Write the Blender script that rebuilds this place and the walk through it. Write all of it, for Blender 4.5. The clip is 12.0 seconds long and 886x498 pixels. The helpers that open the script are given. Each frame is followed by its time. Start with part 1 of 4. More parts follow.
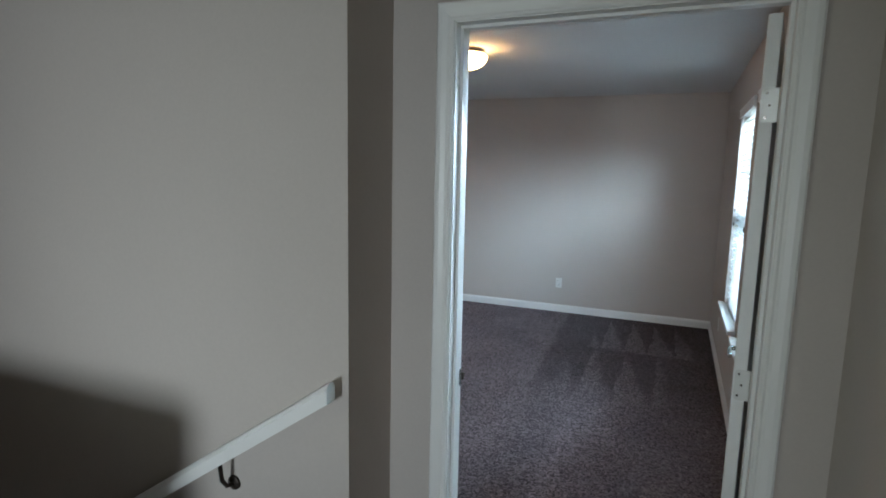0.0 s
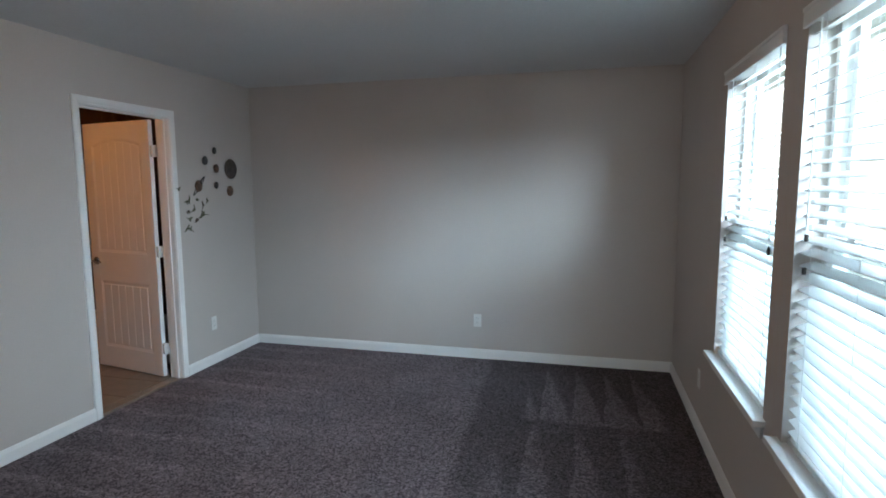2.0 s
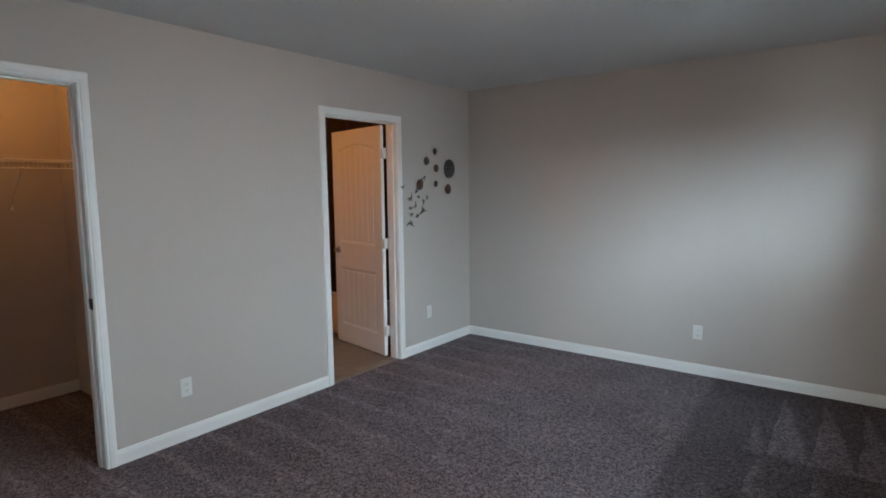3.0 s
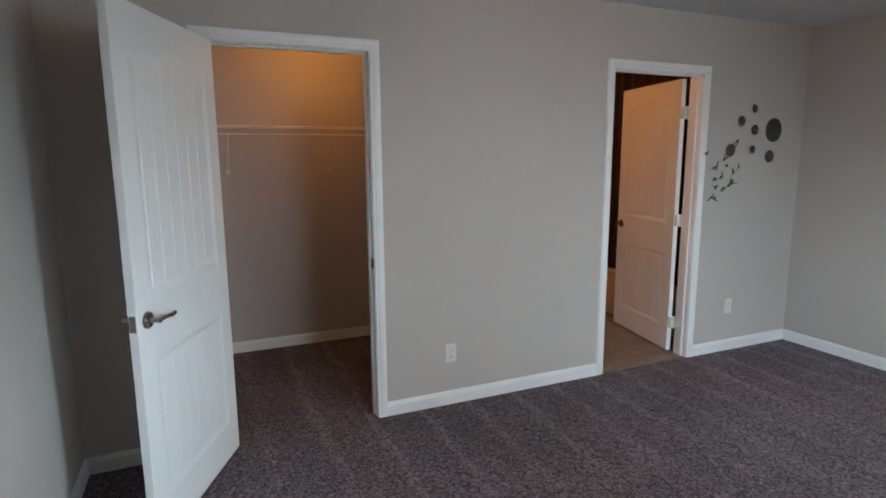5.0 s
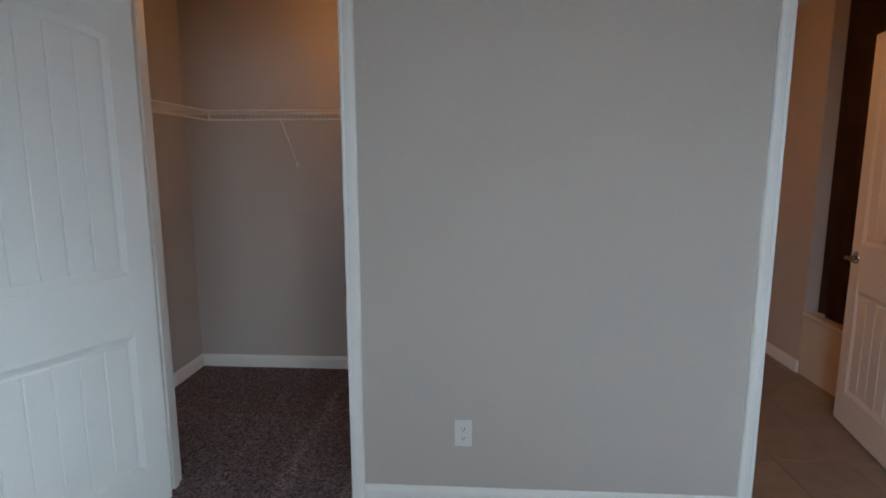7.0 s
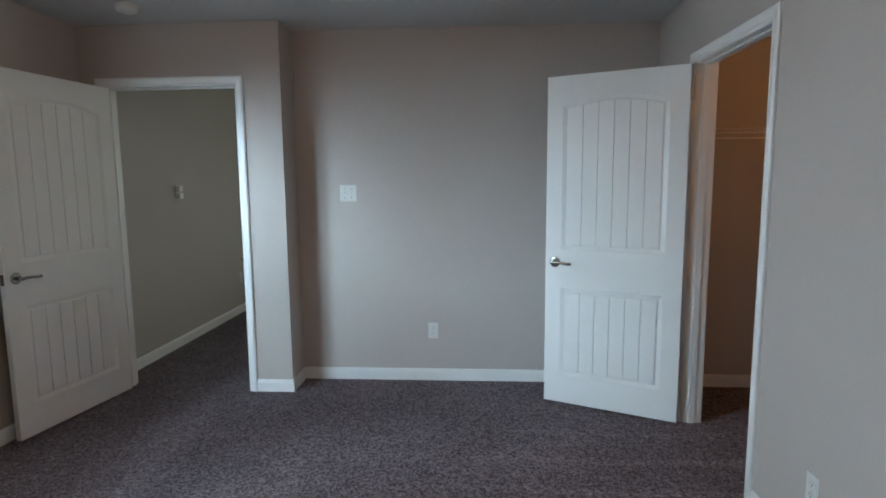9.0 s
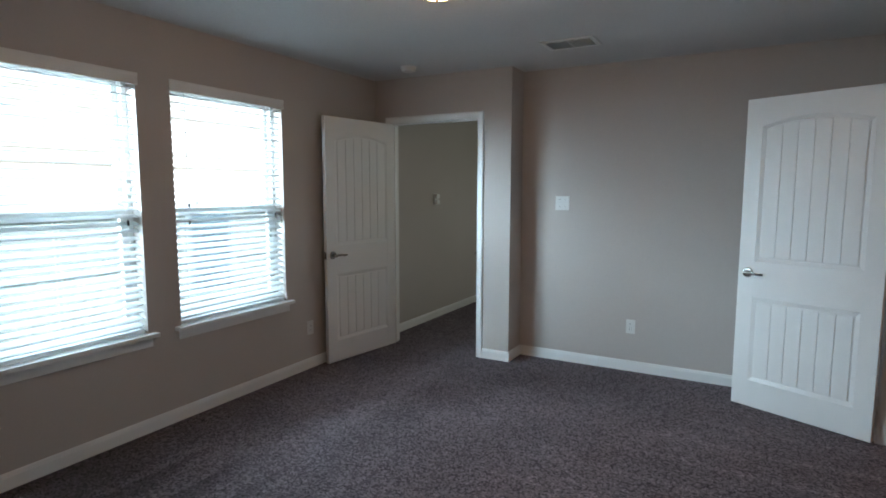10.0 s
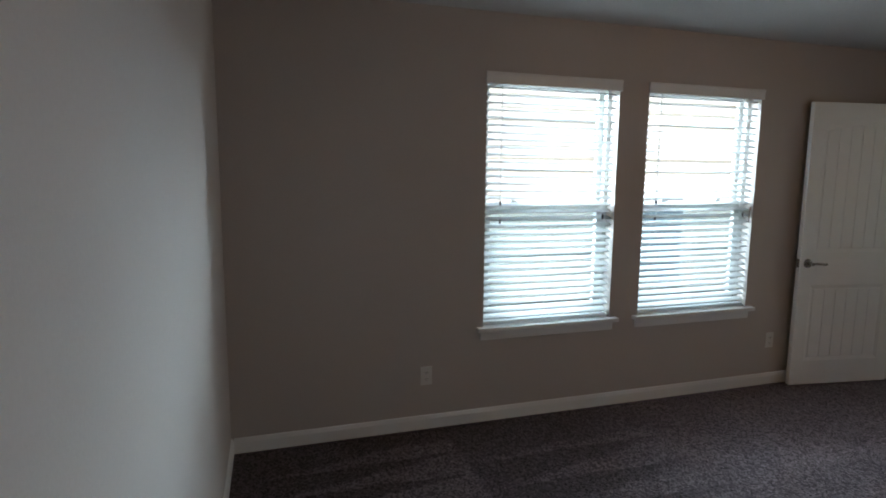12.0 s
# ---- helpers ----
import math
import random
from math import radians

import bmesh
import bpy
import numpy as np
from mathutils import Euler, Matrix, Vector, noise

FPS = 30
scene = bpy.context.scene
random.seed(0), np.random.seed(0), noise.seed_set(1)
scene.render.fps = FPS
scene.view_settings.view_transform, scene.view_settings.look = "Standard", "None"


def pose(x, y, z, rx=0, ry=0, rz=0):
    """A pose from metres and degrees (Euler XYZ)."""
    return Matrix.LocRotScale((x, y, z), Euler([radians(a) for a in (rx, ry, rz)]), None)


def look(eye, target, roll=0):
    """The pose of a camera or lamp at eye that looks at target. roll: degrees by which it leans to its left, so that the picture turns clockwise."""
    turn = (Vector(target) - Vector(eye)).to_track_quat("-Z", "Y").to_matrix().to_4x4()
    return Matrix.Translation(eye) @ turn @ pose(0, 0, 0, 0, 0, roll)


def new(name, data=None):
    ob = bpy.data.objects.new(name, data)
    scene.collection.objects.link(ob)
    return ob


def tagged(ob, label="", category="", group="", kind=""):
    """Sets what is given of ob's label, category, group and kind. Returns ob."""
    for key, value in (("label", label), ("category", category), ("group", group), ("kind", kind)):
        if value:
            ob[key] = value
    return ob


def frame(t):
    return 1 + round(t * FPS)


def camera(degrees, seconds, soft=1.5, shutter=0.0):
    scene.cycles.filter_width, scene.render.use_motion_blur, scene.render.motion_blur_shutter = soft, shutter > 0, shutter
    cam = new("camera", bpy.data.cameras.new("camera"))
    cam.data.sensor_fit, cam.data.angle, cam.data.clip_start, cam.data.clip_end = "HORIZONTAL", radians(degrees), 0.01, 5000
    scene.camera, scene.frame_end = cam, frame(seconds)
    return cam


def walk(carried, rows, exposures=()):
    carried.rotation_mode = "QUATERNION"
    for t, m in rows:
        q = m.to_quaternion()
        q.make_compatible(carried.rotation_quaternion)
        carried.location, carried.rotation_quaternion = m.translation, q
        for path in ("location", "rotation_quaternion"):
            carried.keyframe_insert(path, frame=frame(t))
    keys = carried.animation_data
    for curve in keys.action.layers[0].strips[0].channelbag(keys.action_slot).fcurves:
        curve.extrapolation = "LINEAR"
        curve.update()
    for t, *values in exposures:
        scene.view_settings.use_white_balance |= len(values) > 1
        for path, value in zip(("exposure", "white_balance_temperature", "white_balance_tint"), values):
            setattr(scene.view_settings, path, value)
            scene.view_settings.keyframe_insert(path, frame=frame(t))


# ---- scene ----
cam = camera(77.1, 12.0, soft=1.8)

PATH = [
    (0, (3.395, -6.368, 1.613), (2.629, -4.542, 1.33), 1.2),
    (0.3, (3.385, -5.975, 1.591), (2.762, -4.092, 1.333), -0.1),
    (0.5, (3.386, -5.714, 1.567), (2.836, -3.808, 1.315), -0.5),
    (0.8, (3.401, -5.376, 1.521), (2.911, -3.451, 1.289), -0.4),
    (1, (3.358, -5.193, 1.553), (2.906, -3.261, 1.306), -0.5),
    (1.2, (3.292, -5.032, 1.563), (2.863, -3.094, 1.316), -0.2),
    (1.5, (3.22, -4.861, 1.56), (2.798, -2.922, 1.316), -0.3),
    (2, (3.101, -4.721, 1.534), (2.603, -2.798, 1.303), -0.3),
    (2.5, (3.155, -4.658, 1.529), (2.312, -2.858, 1.305), -0.5),
    (3, (3.211, -4.622, 1.499), (2.001, -3.045, 1.28), -0.7),
    (3.5, (3.183, -4.627, 1.518), (1.677, -3.334, 1.271), -0.3),
    (3.7, (3.188, -4.616, 1.51), (1.576, -3.46, 1.258), -0.3),
    (5.3, (2.825, -4.151, 1.5), (1.011, -3.377, 1.167), -0.4),
    (5.5, (2.733, -4.017, 1.503), (0.929, -3.223, 1.163), -0.4),
    (6, (2.487, -3.639, 1.472), (0.674, -2.863, 1.138), -0.6),
    (6.5, (2.291, -3.33, 1.443), (0.389, -2.805, 1.114), -0.5),
    (6.6, (2.239, -3.242, 1.439), (0.306, -2.843, 1.118), -0.6),
    (7, (2.119, -2.942, 1.42), (0.148, -3.07, 1.105), -0.1),
    (7.2, (2.061, -2.772, 1.416), (0.134, -3.209, 1.107), 0.3),
    (8.8, (1.268, -1.179, 1.413), (1.142, -3.158, 1.151), -0.6),
    (9, (1.179, -1.067, 1.421), (1.309, -3.048, 1.178), -0.5),
    (9.5, (0.916, -0.704, 1.432), (1.541, -2.59, 1.203), -0.1),
    (10, (0.701, -0.371, 1.461), (1.667, -2.108, 1.245), 0.1),
    (10.5, (0.678, -0.2, 1.484), (1.91, -1.758, 1.254), 0.3),
    (11, (0.687, -0.092, 1.458), (2.262, -1.301, 1.23), 0.4),
    (11.5, (0.718, -0.053, 1.431), (2.501, -0.932, 1.217), 0.3),
    (12, (0.729, -0.238, 1.523), (2.619, -0.829, 1.256), 0.5),
]
walk(cam, [(t, look(eye, target, roll)) for t, eye, target, roll in PATH], [
    (0.0, 1.40, 6000, 10), (1.0, 1.27, 6080, 12), (2.0, 1.27, 6050, 10), (3.0, 1.42, 6330, 11), (3.5, 1.44, 6400, 12), (5.5, 1.45, 6500, 13), (6.0, 1.44, 6500, 13), (7.0, 1.14, 6180, 11),
    (9.0, 1.38, 6000, 9), (10.0, 1.28, 6120, 10), (11.0, 0.94, 6480, 12), (12.0, 0.84, 6450, 12)])

# ---- world, daylight and lamps ----
world = bpy.data.worlds.new("sky")
scene.world = world
world.use_nodes = True
wn = world.node_tree
sky = wn.nodes.new("ShaderNodeTexSky")
sky.sky_type = "NISHITA"
sky.sun_disc = False
sky.sun_elevation = radians(52)
sky.sun_rotation = radians(-80)
wn.links.new(sky.outputs[0], wn.nodes["Background"].inputs[0])
wn.nodes["Background"].inputs[1].default_value = 0.15

sun = new("sun", bpy.data.lights.new("sun", "SUN"))
sun.data.energy, sun.data.angle, sun.data.color = 5.0, radians(0.5), (1.0, 0.95, 0.88)
sun.matrix_world = look((-10, 2, 14), (0, 0, 0))


def area_lamp(name, at, to, w, h, watts, color):
    d = bpy.data.lights.new(name, "AREA")
    d.shape, d.size, d.size_y, d.energy, d.color = "RECTANGLE", w, h, watts, color
    ob = new(name, d)
    ob.matrix_world = look(at, to)
    return ob


SKY = (0.72, 0.89, 1.0)
W1, W2 = (-2.344, -1.458), (-3.468, -2.562)      # window openings along the east wall
WZ0, WZ1, WMID = 0.600, 2.104, 1.325
for a, b in (W1, W2):
    ob = area_lamp("window_sky_light", (3.985, (a + b) / 2, (WZ0 + WZ1) / 2), (3.0, (a + b) / 2, (WZ0 + WZ1) / 2), b - a, WZ1 - WZ0, 7.5, SKY)
    ob.data.spread = radians(90)
# added lamps stand in for open sky at both gap ends between the houses
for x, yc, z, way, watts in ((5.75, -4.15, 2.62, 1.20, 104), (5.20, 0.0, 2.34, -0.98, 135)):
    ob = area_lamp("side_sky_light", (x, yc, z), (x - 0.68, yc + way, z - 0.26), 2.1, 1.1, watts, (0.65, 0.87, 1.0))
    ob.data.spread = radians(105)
# Fill lamp added at the hall's unseen south end; no source is known there.
ob = area_lamp("hall_fill_light", (2.75, -10.95, 1.3), (1.6, -5.0, 0.95), 0.9, 0.7, 5.6, (0.90, 0.99, 0.98))
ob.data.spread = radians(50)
# Second fill lamp, added to brighten the hall's east wall; no opening behind it.
ob = area_lamp("hall_side_fill_light", (-0.4, -8.8, 1.5), (3.8, -5.7, 1.3), 0.9, 1.2, 2.6, (0.95, 1.0, 0.78))
ob.data.spread = radians(75)


def bulb(name, at, watts, color, radius=0.06):
    d = bpy.data.lights.new(name, "POINT")
    d.energy, d.color, d.shadow_soft_size = watts, color, radius
    ob = new(name, d)
    ob.location = at
    return ob


WARM = (1.0, 0.43, 0.10)
bulb("closet_bulb", (-0.95, -3.55, 2.34), 2.3, WARM)
bulb("bathroom_bulb", (-0.95, -2.35, 2.2), 5.4, (1.0, 0.38, 0.075))


# ---- materials ----
def material(name, color, rough=0.6, metal=0.0, spread=0.06, scale=3.0, fine=0.0, fine_scale=300.0, bump=0.0, bump_scale=120.0, spec=0.5, random_tone=0.0):
    m = bpy.data.materials.new(name)
    m.use_nodes = True
    nt = m.node_tree
    bs = nt.nodes["Principled BSDF"]
    bs.inputs["Roughness"].default_value, bs.inputs["Metallic"].default_value = rough, metal
    bs.inputs["Specular IOR Level"].default_value = spec
    geo = nt.nodes.new("ShaderNodeNewGeometry")

    def noise_node(s, detail=3.0):
        n = nt.nodes.new("ShaderNodeTexNoise")
        n.inputs["Scale"].default_value, n.inputs["Detail"].default_value = s, detail
        nt.links.new(geo.outputs["Position"], n.inputs["Vector"])
        return n

    def scaled(sock, lo, hi):
        r = nt.nodes.new("ShaderNodeMapRange")
        r.inputs["From Min"].default_value, r.inputs["From Max"].default_value = 0.25, 0.75
        r.inputs["To Min"].default_value, r.inputs["To Max"].default_value = lo, hi
        nt.links.new(sock, r.inputs["Value"])
        return r.outputs[0]

    tone = scaled(noise_node(scale).outputs[0], 1 - spread, 1 + spread)
    if fine:
        f = scaled(noise_node(fine_scale, 2.0).outputs[0], 1 - fine, 1 + fine)
        mul = nt.nodes.new("ShaderNodeMath")
        mul.operation = "MULTIPLY"
        nt.links.new(tone, mul.inputs[0]), nt.links.new(f, mul.inputs[1])
        tone = mul.outputs[0]
    if random_tone:
        info = nt.nodes.new("ShaderNodeObjectInfo")
        r = nt.nodes.new("ShaderNodeMapRange")
        r.inputs["To Min"].default_value, r.inputs["To Max"].default_value = 1 - random_tone, 1 + random_tone
        nt.links.new(info.outputs["Random"], r.inputs["Value"])
        mul = nt.nodes.new("ShaderNodeMath")
        mul.operation = "MULTIPLY"
        nt.links.new(tone, mul.inputs[0]), nt.links.new(r.outputs[0], mul.inputs[1])
        tone = mul.outputs[0]
    vm = nt.nodes.new("ShaderNodeVectorMath")
    vm.operation = "SCALE"
    vm.inputs[0].default_value = color
    nt.links.new(tone, vm.inputs["Scale"])
    nt.links.new(vm.outputs[0], bs.inputs["Base Color"])
    if bump:
        b = nt.nodes.new("ShaderNodeBump")
        b.inputs["Strength"].default_value, b.inputs["Distance"].default_value = bump, 0.004
        nt.links.new(noise_node(bump_scale, 4.0).outputs[0], b.inputs["Height"])
        nt.links.new(b.outputs[0], bs.inputs["Normal"])
    return m


PAINT = material("greige_wall_paint", (0.515, 0.462, 0.425), 0.75, spread=0.03, scale=1.3, fine=0.02, fine_scale=90, bump=0.12, bump_scale=160, spec=0.3)
CEIL = material("white_textured_ceiling", (0.62, 0.61, 0.60), 0.9, spread=0.03, scale=1.5, fine=0.04, fine_scale=70, bump=0.35, bump_scale=70, spec=0.2)
TRIM = material("white_semigloss_trim", (0.80, 0.79, 0.77), 0.38, spread=0.02, scale=4, bump=0.03, bump_scale=60)
DOORP = material("white_door_paint", (0.80, 0.79, 0.77), 0.42, spread=0.02, scale=5, fine=0.02, fine_scale=160, bump=0.08, bump_scale=220)
PLASTIC = material("white_plastic", (0.70, 0.69, 0.66), 0.35, spread=0.02)
SLAT = material("white_vinyl_slat", (0.85, 0.85, 0.84), 0.45, spread=0.02, random_tone=0.03)
VINYL = material("white_window_vinyl", (0.78, 0.77, 0.74), 0.4, spread=0.03)
NICKEL = material("satin_nickel", (0.34, 0.31, 0.28), 0.22, 1.0, spread=0.08, scale=40)
HINGE = material("painted_hinge", (0.70, 0.69, 0.66), 0.4, 0.3, spread=0.05)
BRONZE = material("dark_bronze", (0.05, 0.04, 0.035), 0.35, 0.8, spread=0.15, scale=30)
# Flat black in place of the shade inside the duct and outlet slots.
BLACK = material("black_gap_shade", (0.01, 0.01, 0.01), 0.7)
TILE = material("beige_floor_tile", (0.22, 0.165, 0.125), 0.45, spread=0.14, scale=9, fine=0.06, fine_scale=90, bump=0.05, random_tone=0.08)
GROUT = material("grey_grout", (0.24, 0.20, 0.17), 0.9, spread=0.08, scale=20)
TUBM = material("almond_tub_enamel", (0.66, 0.58, 0.50), 0.2, spread=0.02)
CURTAIN = material("dark_brown_curtain", (0.075, 0.040, 0.032), 0.85, spread=0.15, scale=6)
SIDING = material("off_white_siding", (0.72, 0.65, 0.57), 0.7, spread=0.05, scale=2, bump=0.1, bump_scale=50)
ROOFM = material("grey_shingle", (0.12, 0.115, 0.11), 0.9, spread=0.2, scale=6, fine=0.25, fine_scale=60, bump=0.3)
DARKGLASS = material("far_window_glass", (0.34, 0.37, 0.40), 0.1, spread=0.1)
GRASS = material("lawn", (0.07, 0.10, 0.035), 0.95, spread=0.35, scale=1.2, fine=0.3, fine_scale=30, bump=0.4, bump_scale=40)
CARDM = material("brown_card_tag", (0.42, 0.33, 0.24), 0.8, spread=0.08, scale=60)
CARDW = material("white_print", (0.75, 0.73, 0.70), 0.8, spread=0.04)
CARDR = material("red_print", (0.45, 0.07, 0.05), 0.8, spread=0.05)
PLANET = material("grey_planet_decal", (0.036, 0.033, 0.032), 0.5, spread=0.7, scale=34, fine=0.75, fine_scale=110)
RUST = material("rust_planet_decal", (0.085, 0.042, 0.022), 0.45, spread=0.75, scale=36, fine=0.6, fine_scale=140)
DINO = material("green_dinosaur_decal", (0.075, 0.075, 0.035), 0.6, spread=0.3, scale=60)
DINOB = material("brown_dinosaur_decal", (0.080, 0.050, 0.032), 0.6, spread=0.3, scale=60)
WIRE = material("white_coated_wire", (0.80, 0.76, 0.70), 0.4, spread=0.02)


def carpet_material():
    m = bpy.data.materials.new("grey_brown_cut_pile")
    m.use_nodes = True
    nt = m.node_tree
    bs = nt.nodes["Principled BSDF"]
    bs.inputs["Roughness"].default_value, bs.inputs["Specular IOR Level"].default_value = 1.0, 0.1
    bs.inputs["Sheen Weight"].default_value, bs.inputs["Sheen Roughness"].default_value = 0.04, 0.5
    geo = nt.nodes.new("ShaderNodeNewGeometry")

    def tex(scale, detail, vec=None, kind="ShaderNodeTexNoise"):
        n = nt.nodes.new(kind)
        n.inputs["Scale"].default_value = scale
        if "Detail" in n.inputs:
            n.inputs["Detail"].default_value = detail
        nt.links.new(vec or geo.outputs["Position"], n.inputs["Vector"])
        return n

    def ramp(sock, a, b, lo, hi):
        r = nt.nodes.new("ShaderNodeMapRange")
        for k, v in (("From Min", a), ("From Max", b), ("To Min", lo), ("To Max", hi)):
            r.inputs[k].default_value = v
        nt.links.new(sock, r.inputs["Value"])
        return r.outputs[0]

    def math(op, a, b=None):
        n = nt.nodes.new("ShaderNodeMath")
        n.operation = op
        for i, v in enumerate((a, b)):
            if v is None:
                continue
            if isinstance(v, (int, float)):
                n.inputs[i].default_value = v
            else:
                nt.links.new(v, n.inputs[i])
        return n.outputs[0]

    cell = tex(118, 0, kind="ShaderNodeTexVoronoi")
    pick = nt.nodes.new("ShaderNodeSeparateXYZ")
    nt.links.new(cell.outputs["Color"], pick.inputs[0])
    fibre = ramp(tex(260, 2).outputs[0], 0.3, 0.7, 0.70, 1.30)
    tuft = math("MULTIPLY", ramp(pick.outputs[0], 0.0, 1.0, 0.30, 1.70), fibre)
    clump = ramp(tex(38, 3).outputs[0], 0.3, 0.7, 0.74, 1.26)
    brush = ramp(tex(2.2, 3).outputs[0], 0.35, 0.65, 0.90, 1.10)
    # vacuum strokes: two rows of wedges laid side by side where the pile leans the other way
    sep = nt.nodes.new("ShaderNodeSeparateXYZ")
    wob = nt.nodes.new("ShaderNodeVectorMath")
    wob.operation = "MULTIPLY_ADD"
    nt.links.new(tex(2.4, 2).outputs["Color"], wob.inputs[0])
    wob.inputs[1].default_value = (0.09, 0.12, 0.0)
    nt.links.new(geo.outputs["Position"], wob.inputs[2])
    nt.links.new(wob.outputs[0], sep.inputs[0])
    x, y = math("SUBTRACT", sep.outputs[0], 0.045), math("SUBTRACT", sep.outputs[1], 0.06)

    def within(v, lo, hi, soft):
        return math("MULTIPLY", ramp(v, lo - soft, lo + soft, 0.0, 1.0), ramp(v, hi - soft, hi + soft, 1.0, 0.0))

    saw = math("FRACT", math("DIVIDE", math("ADD", x, 10.0 - 2.72), 0.2150))
    reach = ramp(y, -1.20, -0.20, 1.0, 0.05)
    row_1 = math("MULTIPLY", ramp(math("SUBTRACT", reach, saw), -0.05, 0.10, 0.0, 1.0), math("MULTIPLY", within(x, 2.72, 3.60, 0.02), within(y, -1.22, -0.16, 0.02)))
    saw_2 = math("FRACT", math("DIVIDE", math("ADD", x, 10.0 - 2.80), 0.2700))
    reach_2 = ramp(y, -2.50, -1.32, 1.0, 0.10)
    row_2 = math("MULTIPLY", ramp(math("SUBTRACT", reach_2, saw_2), -0.08, 0.14, 0.0, 0.8), math("MULTIPLY", within(x, 2.62, 3.40, 0.05), within(y, -2.9, -1.30, 0.04)))
    zone = math("MULTIPLY", ramp(math("ADD", x, math("MULTIPLY", y, 0.05)), 2.31, 2.37, 0.0, 1.0), ramp(y, -2.7, -2.0, 0.0, 1.0))
    strokes = math("MULTIPLY", math("SUBTRACT", 1.0, math("MULTIPLY", zone, 0.42)), math("ADD", 1.0, math("MULTIPLY", math("MULTIPLY", math("MAXIMUM", row_1, row_2), zone), 0.74)))
    # narrow raised ridges left between passes along the closet wall, 30 cm apart
    ridge = ramp(math("ABSOLUTE", math("SUBTRACT", math("FRACT", math("ADD", math("DIVIDE", y, 0.30), 20.1667)), 0.5)), 0.04, 0.16, 1.0, 0.0)
    ridge = math("MULTIPLY", ridge, math("MULTIPLY", ramp(x, 0.5, 1.7, 1.0, 0.0), ramp(y, -4.3, -3.9, 0.0, 1.0)))
    stripe = math("ADD", 1.0, math("MULTIPLY", ridge, 0.32))
    # lighter across the middle; pile brushed the lighter way along the way in
    swathe = math("MULTIPLY", within(x, 0.7, 2.38, 0.25), within(y, -3.9, -0.3, 0.3))
    path_in = math("MULTIPLY", math("MULTIPLY", ramp(x, 2.76, 2.82, 0.0, 1.0), ramp(x, 2.90, 3.45, 1.0, 0.0)), within(y, -4.2, -3.0, 0.3))
    stripe = math("MULTIPLY", stripe, math("ADD", 1.0, math("ADD", math("MULTIPLY", swathe, 0.20), math("MULTIPLY", path_in, 0.26))))
    tone = math("MULTIPLY", math("MULTIPLY", math("MULTIPLY", tuft, clump), stripe), math("MULTIPLY", brush, strokes))
    vm = nt.nodes.new("ShaderNodeVectorMath")
    vm.operation = "SCALE"
    vm.inputs[0].default_value = (0.146, 0.119, 0.130)
    nt.links.new(tone, vm.inputs["Scale"])
    nt.links.new(vm.outputs[0], bs.inputs["Base Color"])
    b = nt.nodes.new("ShaderNodeBump")
    b.inputs["Strength"].default_value, b.inputs["Distance"].default_value = 0.5, 0.010
    nt.links.new(math("SUBTRACT", math("ADD", math("MULTIPLY", tuft, 0.5), clump), math("MULTIPLY", cell.outputs["Distance"], 0.8)), b.inputs["Height"])
    nt.links.new(b.outputs[0], bs.inputs["Normal"])
    return m


CARPET = carpet_material()


def glass_material(name, tint, see, gloss=0.06):
    """Thin glass or mesh: lets most light straight through and mirrors a little."""
    m = bpy.data.materials.new(name)
    m.use_nodes = True
    nt = m.node_tree
    nt.nodes.remove(nt.nodes["Principled BSDF"])
    out = nt.nodes["Material Output"]
    tr, gl, mix = nt.nodes.new("ShaderNodeBsdfTransparent"), nt.nodes.new("ShaderNodeBsdfGlossy"), nt.nodes.new("ShaderNodeMixShader")
    tr.inputs[0].default_value = (*(c * see for c in tint), 1)
    gl.inputs["Roughness"].default_value = 0.02
    mix.inputs[0].default_value = gloss
    nt.links.new(tr.outputs[0], mix.inputs[1]), nt.links.new(gl.outputs[0], mix.inputs[2])
    nt.links.new(mix.outputs[0], out.inputs[0])
    return m


GLASS = glass_material("window_glass", (0.97, 1.0, 0.99), 0.97)
SCREEN = glass_material("insect_screen_mesh", (0.87, 0.99, 1.06), 0.70, 0.0)


def glow_material(name, color, strength):
    m = bpy.data.materials.new(name)
    m.use_nodes = True
    bs = m.node_tree.nodes["Principled BSDF"]
    bs.inputs["Base Color"].default_value = (0.85, 0.8, 0.72, 1)
    bs.inputs["Roughness"].default_value = 0.25
    bs.inputs["Emission Color"].default_value = (*color, 1)
    bs.inputs["Emission Strength"].default_value = strength
    return m



def see_through(m, share):
    """Let part of the light that falls on one side of a thin sheet out of the other."""
    nt = m.node_tree
    bs, out = nt.nodes["Principled BSDF"], nt.nodes["Material Output"]
    tl, mix = nt.nodes.new("ShaderNodeBsdfTranslucent"), nt.nodes.new("ShaderNodeMixShader")
    tl.inputs[0].default_value = (0.80, 0.82, 0.82, 1)
    mix.inputs[0].default_value = share
    nt.links.new(bs.outputs[0], mix.inputs[1]), nt.links.new(tl.outputs[0], mix.inputs[2])
    nt.links.new(mix.outputs[0], out.inputs[0])


see_through(SLAT, 0.36)
DOME = glow_material("lit_frosted_glass", (1.0, 0.56, 0.21), 10.5)


# ---- mesh helpers ----
def box(bm, x0, x1, y0, y1, z0, z1, bevel=0.0):
    m = Matrix.Translation(((x0 + x1) / 2, (y0 + y1) / 2, (z0 + z1) / 2)) @ Matrix.Diagonal((x1 - x0, y1 - y0, z1 - z0, 1))
    vs = bmesh.ops.create_cube(bm, size=1, matrix=m)["verts"]
    if bevel:
        es = list({e for v in vs for e in v.link_edges})
        bmesh.ops.bevel(bm, geom=es, offset=bevel, segments=2, profile=0.5, affect="EDGES")
    return bm


